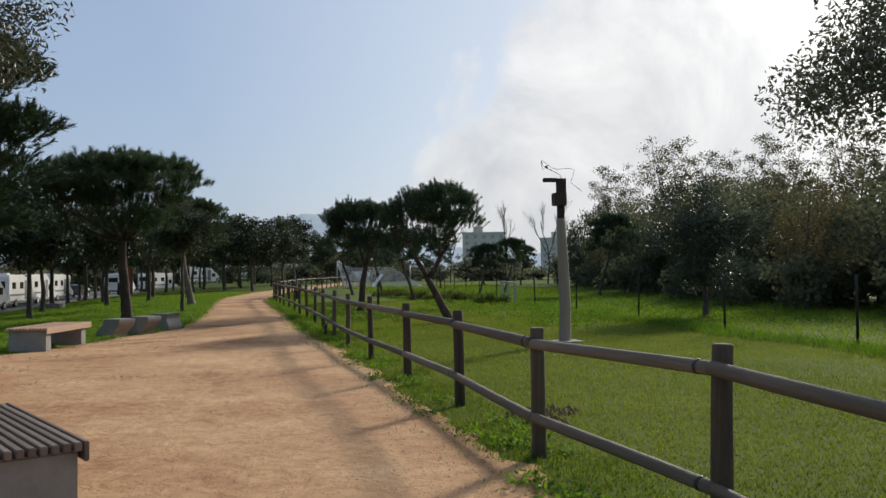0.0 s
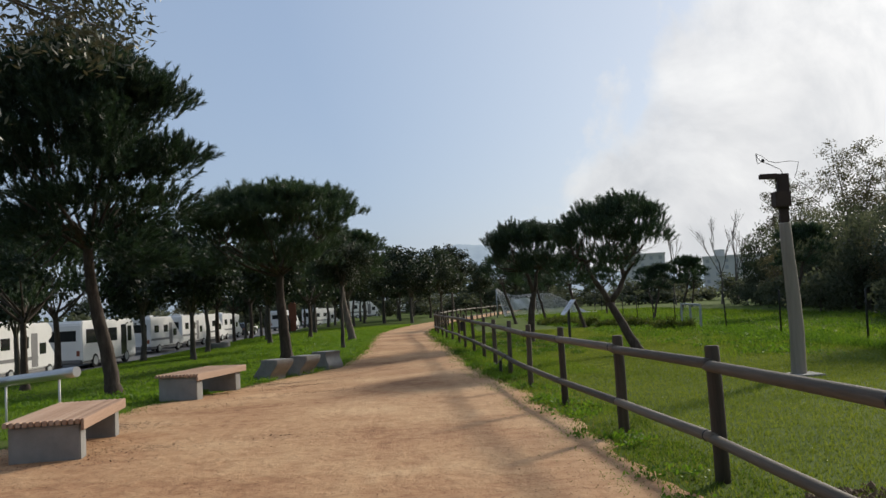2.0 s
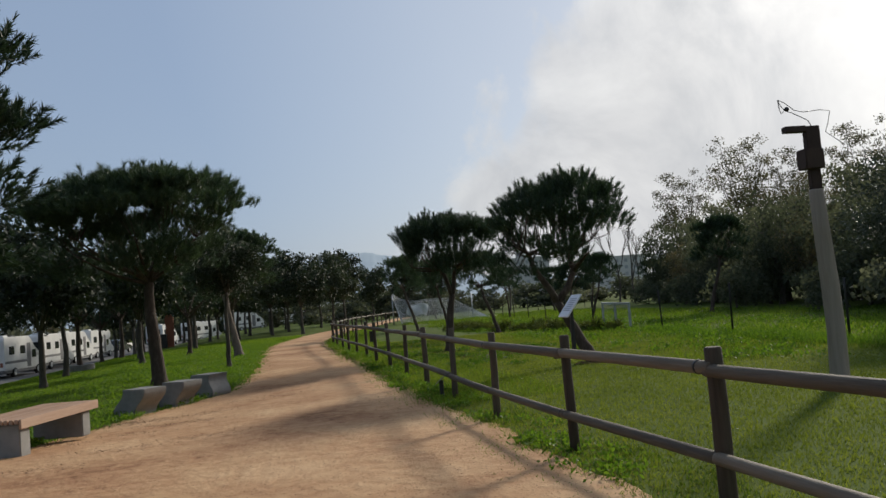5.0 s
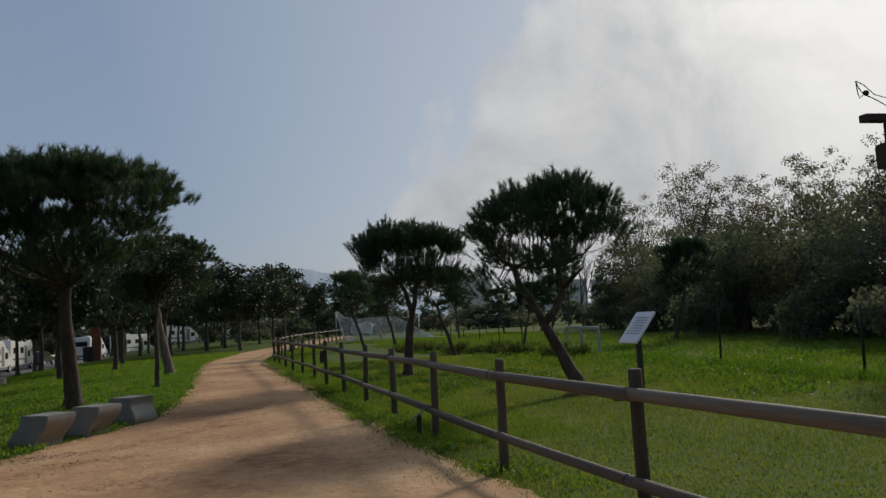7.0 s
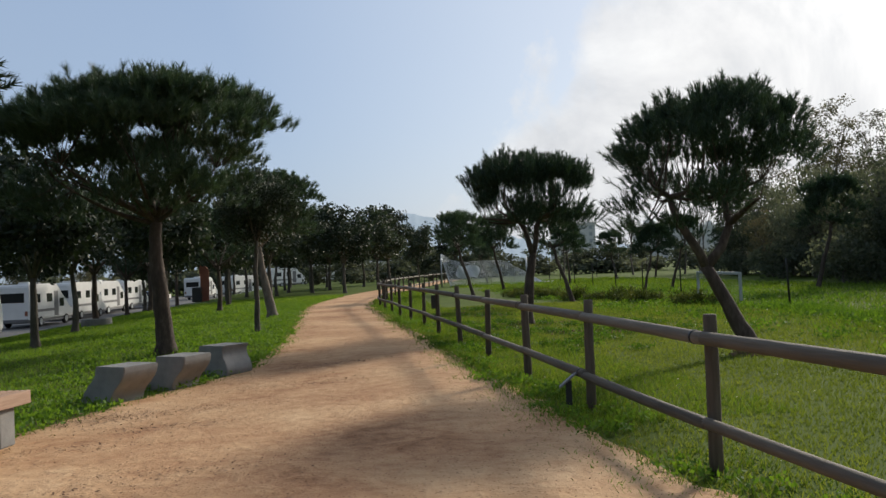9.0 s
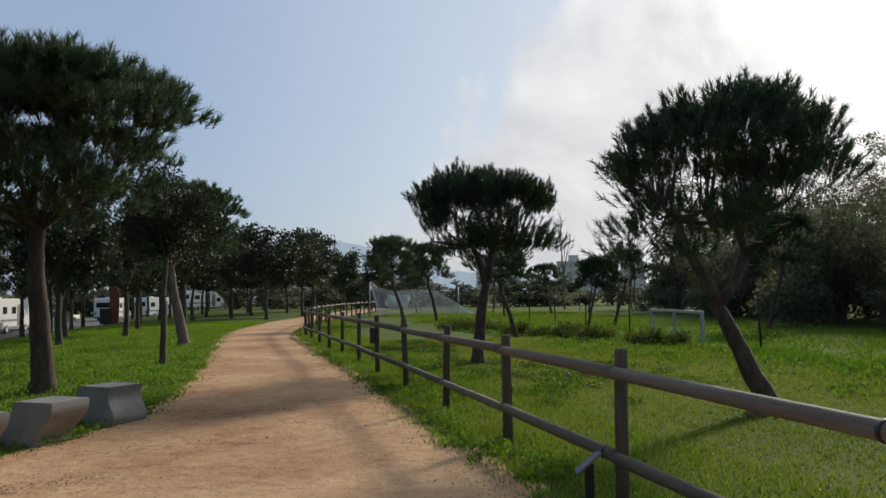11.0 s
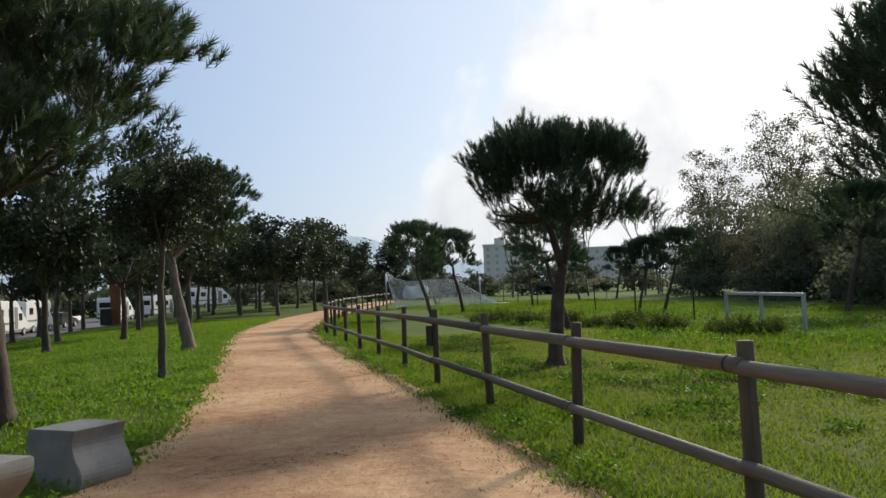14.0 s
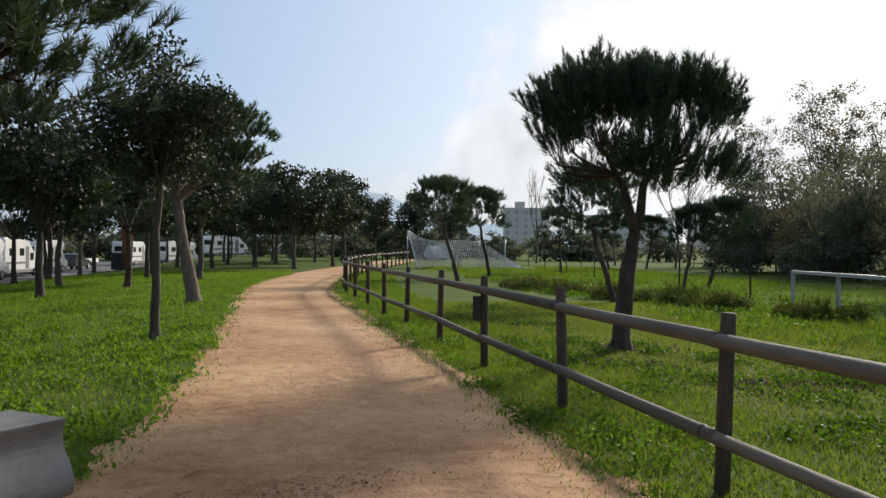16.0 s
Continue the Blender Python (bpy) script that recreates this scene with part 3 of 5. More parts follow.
    cen = np.array([tuple(p) for p in centres])
    share = np.where(cen[:, 2] < c.z + 0.15 * up, underside, 1.0)
    idx = rng.choice(clumps, shoots, p=share / share.sum())
    d = rows_unit(rng.normal(size=(shoots, 3)))
    d[:, 2] = np.abs(d[:, 2]) * 0.75 - 0.15
    base = cen[idx] + d * clump * rng.uniform(0.1, 1.0, (shoots, 1)) * np.array([1.1, 1.1, 0.7])
    out = rows_unit(base - np.array([c.x, c.y, c.z - rx * 0.5]))
    axis = rows_unit(out * 0.6 + d * 0.35 + np.array([0, 0, 0.65 * spiky]) + rng.normal(size=(shoots, 3)) * 0.2)
    v, f = needles(rng, base, axis, shoot * rng.uniform(0.6, 1.25, shoots), per, needle, width)
    crown = mesh_from("crown", v, f, NEEDLE)
    part("crown", crown, t, "dark green tufted needles")
    return t


def oak(seed, trunk, radius, centre, rx, rz, clumps, count, label, leaf=0.075, wide=0.019, mat=None, bark=None, clump=0.42, name="oak_tree", limbs=7, low=0.8, sparse=1.0):
    rnd, rng = random.Random(seed), np.random.default_rng(seed)
    t = thing(name, 0, 0, 0, 0, label, "tree")
    tv = [Vector(p) for p in trunk]
    pts = [tv[i].lerp(tv[i + 1], k / 4) + Vector((rnd.uniform(-0.01, 0.01), rnd.uniform(-0.01, 0.01), 0)) for i in range(len(tv) - 1) for k in range(4)] + [tv[-1]]
    rad = [radius * (1 - 0.4 * i / (len(pts) - 1)) for i in range(len(pts))]
    rad[0] *= 1.3
    pts.insert(0, pts[0] - Vector((0, 0, 0.15)))
    rad.insert(0, rad[0])
    c = Vector(centre)
    centres = []
    for i in range(clumps):
        w = rows_unit(rng.normal(size=(1, 3)))[0]
        u = rnd.random() ** 0.4
        z = w[2] * rz * (1 if w[2] > 0 else low)
        centres.append(c + Vector((w[0] * rx * u, w[1] * rx * u, z * u)))
    wood, hubs = [tube(pts, rad, 12, True, 0.05, rnd)], []
    for i in range(limbs):
        a = 2 * math.pi * (i + rnd.uniform(-0.3, 0.3)) / limbs
        end = c + Vector((rx * 0.6 * math.cos(a), rx * 0.6 * math.sin(a), rz * rnd.uniform(-0.3, 0.75)))
        line = bez(tv[-1] - (tv[-1] - tv[-2]) * rnd.uniform(0, 0.25), tv[-1].lerp(end, 0.5) + Vector((0, 0, 0.1 * rz)), end, 5)
        r0 = radius * rnd.uniform(0.25, 0.45)
        wood.append(tube(line, [r0 * (1 - 0.75 * k / 5) for k in range(6)], 6))
        hubs += [(line[k], r0 * (1 - 0.75 * k / 5)) for k in (2, 3, 4, 5)]
    for p in centres:
        h, r = min(hubs, key=lambda q: (q[0] - p).length)
        line = bez(h, h.lerp(p, 0.5) + Vector((0, 0, -0.06)), p + (p - h) * 0.25, 3)
        r = min(r * 0.6, 0.03)
        wood.append(tube(line, [r, r * 0.75, r * 0.5, r * 0.2], 4))
    part("trunk", joined("trunk", wood, bark or BARK_OAK), t)
    cen = np.array([tuple(p) for p in centres])
    idx = rng.integers(0, clumps, count)
    spread = rows_unit(rng.normal(size=(count, 3))) * rng.random((count, 1)) ** 0.5
    pos = cen[idx] + spread * clump * np.array([1, 1, 0.8]) * sparse
    v, f = leaves(rng, pos, leaf, wide)
    part("crown", mesh_from("crown", v, f, mat or OAK_LEAF), t)
    return t


def put(ob, x, y, yaw=0, s=1.0, sz=None):
    ob.matrix_world = pose(x, y, height(x, y), 0, 0, yaw) @ Matrix.Diagonal((s, s, sz or s, 1))
    return ob


def again(ob, x, y, yaw=0, s=1.0, sz=None, label="", group=""):
    keep = ob.scale.copy()
    o = copy_thing(ob, pose(x, y, height(x, y), 0, 0, yaw) @ Matrix.Diagonal((s / keep.x, s / keep.y, (sz or s) / keep.z, 1)))
    return tagged(o, label, group=group)


pine_a = put(pine(1, [(0, 0, 0), (-0.05, 0, 0.9), (-0.14, 0, 1.9), (-0.12, 0, 2.7)], 0.185, (-0.4, 0, 3.42), 2.4, 1.5, 0.75, 100, 3500, "broad umbrella pine with dark crown behind the concrete seats", limbs=15, clump=0.66, shoot=0.26, per=52, width=0.0068, spiky=0.8, needle=0.20, underside=0.5, lobes=lambda p: (0, 0, 0.16 * max(0, p.x - 0.4))), -4.52, 28.9)
pine_l = put(pine(2, [(0, 0, 0), (-0.15, 0, 1.0), (-0.42, 0, 2.2), (-0.5, 0, 3.4)], 0.17, (-0.55, 0, 4.15), 1.9, 3.2, 1.55, 150, 5800, "tall full pine with leaning trunk behind the benches", limbs=15, clump=0.82, shoot=0.36, spiky=0.4, per=40, width=0.0125), -7.0, 21.4)
pine_r = put(pine(3, [(0, 0, 0), (-0.28, 0.05, 0.55), (-0.68, 0.05, 1.3)], 0.14, (-0.62, 0, 2.36), 1.24, 1.16, 0.42, 100, 1750, "leaning forked pine with airy domed crown on the lawn", limbs=11, clump=0.30, shoot=0.30, per=44, width=0.0058, needle=0.11, spiky=0.95, underside=0.7, lobes=lambda p: (0, 0, 0.2 * p.x), forks=[[(-0.66, 0.05, 1.27), (-0.78, 0, 1.5), (-1.12, -0.05, 2.0), (-1.2, -0.05, 2.3)], [(-0.66, 0.05, 1.27), (-0.42, 0.05, 1.55), (-0.25, 0.1, 1.9), (-0.34, 0.1, 2.35)]]), 4.95, 23.7)
pine_m = put(pine(4, [(0, 0, 0), (0.04, 0, 0.6), (0.12, 0, 1.3), (0.2, 0, 1.7)], 0.14, (0.12, 0, 2.66), 1.35, 1.03, 0.45, 88, 1600, "umbrella pine with flat-bottomed brushy crown beside the fence", limbs=14, clump=0.32, shoot=0.40, spiky=1.6, per=62, width=0.0060, needle=0.12, underside=0.8, forks=[[(0.19, 0, 1.65), (0.28, 0.02, 1.95), (0.32, 0.05, 2.3), (0.4, 0.05, 2.5)], [(0.19, 0, 1.65), (0.1, -0.02, 1.95), (0.02, 0, 2.25), (-0.1, 0, 2.45)]]), 3.25, 31.9)
pine_s = put(pine(5, [(0, 0, 0), (-0.2, 0, 0.7), (-0.5, 0, 1.5), (-0.62, 0, 2.0)], 0.085, (-0.6, 0, 2.35), 0.95, 0.85, 0.5, 34, 660, "small leaning pine with rounded crown on the lawn", limbs=8, clump=0.38, per=26, width=0.011, spiky=0.6), 6.9, 41.8)
oak_s = put(oak(6, [(0, 0, 0), (0.02, 0, 0.8), (0.0, 0.02, 1.6), (0.06, 0, 2.3)], 0.075, (0.1, 0, 3.1), 0.95, 1.15, 40, 12000, "young holm oak with thin straight trunk in the grass", leaf=0.075, wide=0.021, clump=0.38), -3.27, 33.4)
pine_b = put(pine(7, [(0, 0, 0), (-0.12, 0, 0.8), (-0.3, 0, 1.6), (-0.42, 0, 2.5)], 0.17, (-0.05, 0, 3.3), 1.35, 1.3, 0.8, 44, 1400, "pine with pale leaning trunk in the grass beside the path", limbs=11, clump=0.6, per=48, width=0.010, bark=BARK_PALE), -3.6, 41.0)
oak_b = put(oak(8, [(0, 0, 0), (0.05, 0, 0.9), (0.02, 0, 2.0)], 0.13, (0, 0, 3.85), 1.95, 2.15, 54, 5000, "rounded holm oak with dark leafy crown in the grass", leaf=0.20, wide=0.068, clump=0.62), -5.0, 54.6)
oak_c = put(oak(9, [(0, 0, 0), (-0.08, 0, 0.9), (0.05, 0, 2.1)], 0.12, (0.1, 0, 3.65), 1.85, 2.0, 50, 4700, "holm oak with uneven dark crown in the grass", leaf=0.20, wide=0.068, clump=0.64), -9.4, 52.0)
GROVE = "trees of the park grove"
for ob in (oak_b, oak_c):
    ob["group"] = GROVE
rt = random.Random(12)
pine_g = put(pine(17, [(0, 0, 0), (0.08, 0, 0.9), (0.02, 0, 2.5)], 0.15, (0.1, 0, 3.5), 2.1, 1.6, 0.9, 44, 640, "broad pine with dark crown in the park grove", limbs=10, clump=0.75, per=30, width=0.023, needle=0.17, shoot=0.4), -12.2, 61.0)
pine_g["group"] = GROVE
for x, y, k, s in [(-10.6, 45.5, 2, 0.85), (-13.2, 64.0, 1, 1.0), (-6.1, 71.0, 1, 1.05), (-3.9, 75.0, 0, 1.0), (-1.5, 70.0, 0, 1.0), (1.0, 78.0, 0, 1.05), (-7.2, 92.0, 1, 1.1), (-14.8, 36.7, 2, 1.0), (-14.6, 33.0, 0, 0.9), 
                   (-8.0, 62.0, 0, 1.0), (-14.2, 75.0, 0, 1.1), (-9.0, 84.0, 0, 1.0), (-4.5, 86.0, 1, 1.1), (0.0, 90.0, 1, 1.15), (2.2, 88.0, 0, 1.1), (-13.0, 92.0, 0, 1.1), (-2.0, 104.0, 0, 1.2), (6.0, 104.0, 1, 1.2), (-8.0, 110.0, 1, 1.2), (-14.0, 108.0, 0, 1.2),
                   (-11.5, 27.0, 2, 0.85), (-13.5, 43.0, 1, 1.0), (-12.4, 57.0, 2, 0.85), (-14.5, 80.0, 2, 1.0), (11.0, 112.0, 0, 1.2), (16.0, 118.0, 1, 1.2), (-7.8, 44.0, 0, 0.9), (-6.5, 48.5, 2, 0.8), (-8.9, 67.5, 0, 1.0), (-8.6, 33.5, 0, 0.85), (-12.0, 38.5, 0, 0.95), (-10.0, 41.0, 1, 0.95), (-7.4, 57.5, 1, 0.95), (-8.8, 76.5, 1, 1.05), (-6.0, 80.5, 0, 1.0), (-2.8, 82.0, 1, 1.05), (-9.5, 97.0, 0, 1.1), (-3.5, 96.0, 1, 1.1), (2.5, 97.0, 0, 1.1), (-11.8, 87.0, 1, 1.1)]:
    again((oak_b, oak_c, pine_g)[k], x, y, rt.uniform(0, 360), s * rt.uniform(0.92, 1.08), group=GROVE, label=("rounded holm oak with dark leafy crown in the grass", "holm oak with uneven dark crown in the grass", "broad pine with dark crown in the park grove")[k])
SMALL = "small pines on the lawn"
for x, y, s, yaw in [(4.95, 53.6, 1.05, 0), (7.5, 59.3, 1.05, 30), (11.7, 48.0, 0.75, 200), (13.8, 50.3, 0.85, 150), (17.3, 43.8, 1.1, 180), (13.0, 66.0, 0.9, 60), (18.0, 72.0, 0.9, 300), (9.5, 78.0, 0.95, 20), (23.0, 78.0, 0.95, 100), (27.5, 74, 0.9, 10)]:
    again(pine_s, x, y, yaw, s, s * 1.15, group=SMALL)
# dense belt of trees and scrub beyond the wire fence
evergreen = put(oak(20, [(0, 0, 0), (0.03, 0, 0.5), (-0.05, 0, 1.0)], 0.10, (-0.1, 0, 2.55), 1.4, 1.65, 70, 17000, "dense dark round evergreen tree standing in the bright grass", leaf=0.085, wide=0.024, mat=EVERGREEN_LEAF, clump=0.46, name="evergreen_tree", low=1.0, limbs=9), 12.6, 23.5)
belt = put(oak(21, [(0, 0, 0), (0.1, 0, 0.8), (0, 0, 1.6)], 0.14, (0, 0, 2.5), 1.9, 2.2, 52, 4200, "dense dark evergreen tree at the edge of the scrub", leaf=0.17, wide=0.055, mat=BUSH_LEAF, clump=0.66, name="scrub_tree", low=1.1), 21.5, 33.5, 0, 1.1)
belt_far = put(oak(25, [(0, 0, 0), (0.1, 0, 0.8), (0, 0, 1.6)], 0.14, (0, 0, 2.5), 1.9, 2.2, 40, 1100, "dense grey-green tree far across the field", leaf=0.36, wide=0.125, mat=BUSH_LEAF, clump=0.7, name="scrub_tree", low=1.1), -5.5, 120, 0, 1.1, 0.6)
shrub = put(oak(22, [(0, 0, 0), (0.1, 0, 0.2), (0, 0, 0.5)], 0.06, (0, 0, 0.85), 1.5, 0.95, 28, 1300, "rounded dense shrub at the foot of the tree belt", leaf=0.19, wide=0.066, mat=BUSH_LEAF, clump=0.5, name="shrub", low=0.8), 17.0, 30.0)
shrub["category"] = "shrub"
shrub_far = put(oak(26, [(0, 0, 0), (0.1, 0, 0.2), (0, 0, 0.5)], 0.06, (0, 0, 0.85), 1.5, 0.95, 28, 480, "rounded shrub far across the field", leaf=0.34, wide=0.125, mat=BUSH_LEAF, clump=0.5, name="shrub", low=0.8), -6, 124)
shrub_far["category"] = "shrub"
airy = put(oak(23, [(0, 0, 0), (0.1, 0, 0.9), (0.0, 0, 2.0)], 0.12, (0, 0, 4.6), 1.75, 3.0, 120, 7000, "tall airy tree with sparse grey-green foliage behind the scrub", leaf=0.11, wide=0.03, mat=AIRY_LEAF, clump=0.36, name="willow_tree", limbs=16), 42.0, 86.0, 0, 2.15)
autumn = put(oak(24, [(0, 0, 0), (0.05, 0, 0.8), (0, 0, 1.6)], 0.1, (0, 0, 3.0), 1.5, 2.0, 46, 3600, "yellowing leafy shrub tree in the belt", leaf=0.10, wide=0.03, mat=AUTUMN_LEAF, clump=0.6, name="scrub_tree", low=1.2), 18.3, 27.0)
BELT = "trees of the scrub belt"
for ob in (belt, shrub, airy, autumn, belt_far, shrub_far):
    ob["group"] = BELT
for i in range(17):
    y = 14 + i * 3.6
    x = 19.6 + 1.6 * math.sin(i * 1.9) + 0.19 * max(0, y - 30)
    again(belt, x + 1.2, y, rt.uniform(0, 360), rt.uniform(0.9, 1.15), rt.uniform(0.7, 0.95) if i < 7 else rt.uniform(1.15, 1.45))
    again(shrub, x - 1.0 + rt.uniform(-0.5, 0.5), y + rt.uniform(-1, 1), rt.uniform(0, 360), rt.uniform(0.8, 1.1))
    again(shrub, x + 1.6, y + 1.8, rt.uniform(0, 360), rt.uniform(1.1, 1.5))
    if i in (7, 11):
        again(airy, x + 3.4 + rt.uniform(-1, 1), y + rt.uniform(-1, 1), rt.uniform(0, 360), rt.uniform(0.85, 1.15))
    if i % 5 == 3:
        again(autumn, x - 0.3, y + 1.5, rt.uniform(0, 360), rt.uniform(0.8, 1.0))
    again(belt_far, x + 5.5, y + 1.5, rt.uniform(0, 360), rt.uniform(1.0, 1.25))
for x, y, s in [(46.5, 83, 1.9), (38.0, 91, 1.8), (51.0, 79, 2.1), (56.0, 74, 2.2), (60.0, 66, 2.2), (62.0, 58, 2.0)]:
    again(airy, x, y, rt.uniform(0, 360), s)
    again(belt_far, x - 2, y - 3, rt.uniform(0, 360), 1.6, 1.2)
for i in range(26):
    x = -2 + i * 3.4
    y = 118 + 6 * math.sin(i * 1.3) - 0.35 * max(0, x - 20)
    again(belt_far, x, y, rt.uniform(0, 360), rt.uniform(1.0, 1.35), rt.uniform(0.6, 0.9))
    again(shrub_far, x + 1.5, y - 2, rt.uniform(0, 360), rt.uniform(1.5, 2.0), rt.uniform(0.8, 1.1))

# olives whose branches hang into view at the start
olive_l = put(oak(31, [(0, 0, 0), (0.1, 0, 0.8), (0.5, 0.05, 2.0)], 0.16, (1.3, -0.2, 4.5), 1.45, 1.6, 84, 26000, "olive tree with grey-green narrow leaves behind the bench", leaf=0.07, wide=0.0115, mat=OLIVE_LEAF, clump=0.42, name="olive_tree", low=1.05), -4.65, 8.3)
olive_r = put(oak(32, [(0, 0, 0), (0.1, 0, 0.8), (0.1, 0, 1.8)], 0.16, (0, 0, 3.5), 1.55, 1.35, 90, 36000, "large olive tree with grey-green leaves beyond the fence", leaf=0.066, wide=0.0125, mat=OLIVE_LEAF, clump=0.48, name="olive_tree", low=0.9), 5.6, 5.85)

# ---- pole, signs and small furniture ----


def camera_pole():
    p = thing("log_pole", 5.86, 16.75, 0, 0, "tall grey log pole carrying rusty steel bracket on the lawn", "pole")
    rnd = random.Random(9)
    part("log", tube_mesh("log", [(0, 0, -0.2), (0, 0, 0.1), (0.015, 0, 0.7), (0.0, 0, 1.3), (-0.03, 0, 1.9), (-0.05, 0, 2.5), (-0.05, 0, 2.52)], [0.13, 0.122, 0.113, 0.110, 0.102, 0.092, 0.08], LOG_WOOD, 16, 0.02, rnd), p)
    b = part("bracket", box_mesh("bracket", -0.12, 0.02, -0.04, 0.04, 2.47, 2.80, RUST_STEEL, 0.006), p, "dark rusty steel bracket with arm")
    part("box", box_mesh("box", -0.21, 0.05, -0.11, 0.11, 2.78, 3.04, RUST_STEEL, 0.012), b)
    part("upright", box_mesh("upright", -0.13, 0.06, -0.05, 0.05, 3.03, 3.34, RUST_STEEL, 0.006), b)
    part("arm", box_mesh("arm", -0.41, -0.13, -0.06, 0.06, 3.265, 3.345, RUST_STEEL, 0.006), b)
    path = [(-0.02, 0, 3.34), (-0.06, 0, 3.42), (-0.16, 0, 3.47), (-0.26, 0, 3.52), (-0.37, 0, 3.56), (-0.43, 0, 3.64), (-0.45, 0, 3.70), (-0.44, 0, 3.58), (-0.42, 0, 3.52), (-0.38, 0, 3.55)]
    part("wire", tube_mesh("wire", path, [0.006] * len(path), BLACK_PAINT, 5), p, "thin bent black wire")
    path = [(-0.45, 0, 3.70), (-0.36, 0, 3.66), (-0.24, 0, 3.56), (-0.12, 0, 3.53), (0.12, 0, 3.55), (0.26, 0, 3.53), (0.22, 0, 3.38), (0.17, 0, 3.26), (0.28, 0, 3.18), (0.42, 0, 3.08)]
    part("wire", tube_mesh("wire", path, [0.005] * len(path), BLACK_PAINT, 5), p, "thin bent black wire")
    bm = bmesh.new()
    bmesh.ops.create_icosphere(bm, subdivisions=2, radius=0.032, matrix=Matrix.Translation((-0.34, 0, 3.575)))
    part("ball", bm_mesh("ball", bm, BLACK_PAINT, True), p)
    part("footing", box_mesh("footing", -0.28, 0.3, -0.34, 0.2, -0.03, 0.035, CONCRETE, 0.01), p, "pale concrete footing slab")


camera_pole()


def lectern(name, x, y, yaw, top, w, d, tilt, post, mat_panel, label, foot=-0.1):
    s = thing(name, x, y, 0, yaw, label, "sign")
    part("post", box_mesh("post", -post, post, -post, post, foot, top, BLACK_PAINT, 0.004), s)
    if foot > 0:
        part("bracket", box_mesh("bracket", -0.21, post + 0.004, -0.03, 0.03, foot + 0.004, foot + 0.03, BLACK_PAINT, 0.004), s)
    panel = part("panel", box_mesh("panel", -d / 2, d / 2, -w / 2, w / 2, 0, 0.014, mat_panel, 0.003), s, "tilted printed panel")
    panel.matrix_basis = pose(0, 0, top + 0.004, 0, -tilt, 0)
    rnd = random.Random(3)
    for i in range(7):
        z = d * (0.30 - 0.085 * i)
        part("text_line", box_mesh("text_line", z - d * 0.016, z + d * 0.016, -w * 0.38, w * (0.38 - 0.25 * rnd.random()), 0.0145, 0.0165, SIGN_GREY), panel)
    return s


lectern("information_sign", 1.79, 14.68, 4, 1.325, 0.25, 0.26, 52, 0.017, SIGN_WHITE, "white tilted information panel on slim black post fixed to the rail", 0.84)
lectern("plant_label", 1.22, 19.95, -14, 0.27, 0.17, 0.22, 40, 0.03, GREY_TRIM, "low tilted grey plaque on short black post beside path")


def steel_tube_rail():
    s = thing("steel_tube_rail", -5.26, 15.16, 0, -25, "brushed steel tube resting on two thin white posts behind bench", "rail")
    part("tube", tube_mesh("tube", [(-1.9, 0, 0.60), (-1.0, 0, 0.68), (0, 0, 0.77)], [0.075] * 3, STAINLESS, 24), s)
    for x, h in ((-0.35, 0.74), (-1.45, 0.64)):
        part("post", tube_mesh("post", [(x, 0, -0.1), (x, 0, h)], [0.017, 0.017], WHITE_BODY, 10), s)


steel_tube_rail()


def tree_ring(x, y):
    bm = bmesh.new()
    n = 28
    prof = [(0.55, -0.05), (0.55, 0.27), (0.53, 0.30), (0.43, 0.30), (0.41, 0.27), (0.41, -0.05)]
    rings = [[bm.verts.new((r * math.cos(2 * math.pi * i / n), r * math.sin(2 * math.pi * i / n), z)) for i in range(n)] for r, z in prof]
    for a, b in zip(rings, rings[1:]):
        for i in range(n):
            bm.faces.new((a[i], a[(i + 1) % n], b[(i + 1) % n], b[i]))
    ob = new("tree_planter", bm_mesh("tree_planter", bm, CONCRETE))
    ob.matrix_world = pose(x, y, height(x, y))
    tagged(ob, "low round concrete planter ring about a tree trunk", "planter")


tree_ring(-10.6, 45.5)


def rusty_totem(x, y):
    s = thing("totem", x, y, height(x, y), 0, "tall rust-red steel panel standing in the grass", "totem")
    bm = bmesh.new()
    prof = [(-0.36, 0), (0.30, 0), (0.36, 1.4), (0.34, 2.3), (0.10, 2.62), (-0.28, 2.66), (-0.36, 2.45), (-0.28, 1.6)]
    a = [bm.verts.new((px, -0.04, pz)) for px, pz in prof]
    b = [bm.verts.new((px, 0.04, pz)) for px, pz in prof]
    bm.faces.new(a)
    bm.faces.new(b[::-1])
    for i in range(len(prof)):
        k = (i + 1) % len(prof)
        bm.faces.new((a[i], b[i], b[k], a[k]))
    bmesh.ops.bevel(bm, geom=list(bm.edges), offset=0.008, segments=1, affect="EDGES")
    part("plate", bm_mesh("plate", bm, CORTEN), s)
    part("base_plate", box_mesh("base_plate", -0.5, 0.5, -0.25, 0.25, -0.05, 0.03, CORTEN, 0.01), s)
    bn = thing("litter_bin", x - 0.45, y - 0.6, height(x, y), 0, "black square litter bin beside the rusty panel", "bin")
    part("body", box_mesh("body", -0.32, 0.32, -0.28, 0.28, 0, 0.98, BLACK_PAINT, 0.03), bn)
    part("lid", box_mesh("lid", -0.34, 0.34, -0.3, 0.3, 0.985, 1.06, BLACK_PAINT, 0.02), bn)


rusty_totem(-11.9, 77.0)

# ---- wire fence, goals and net ----


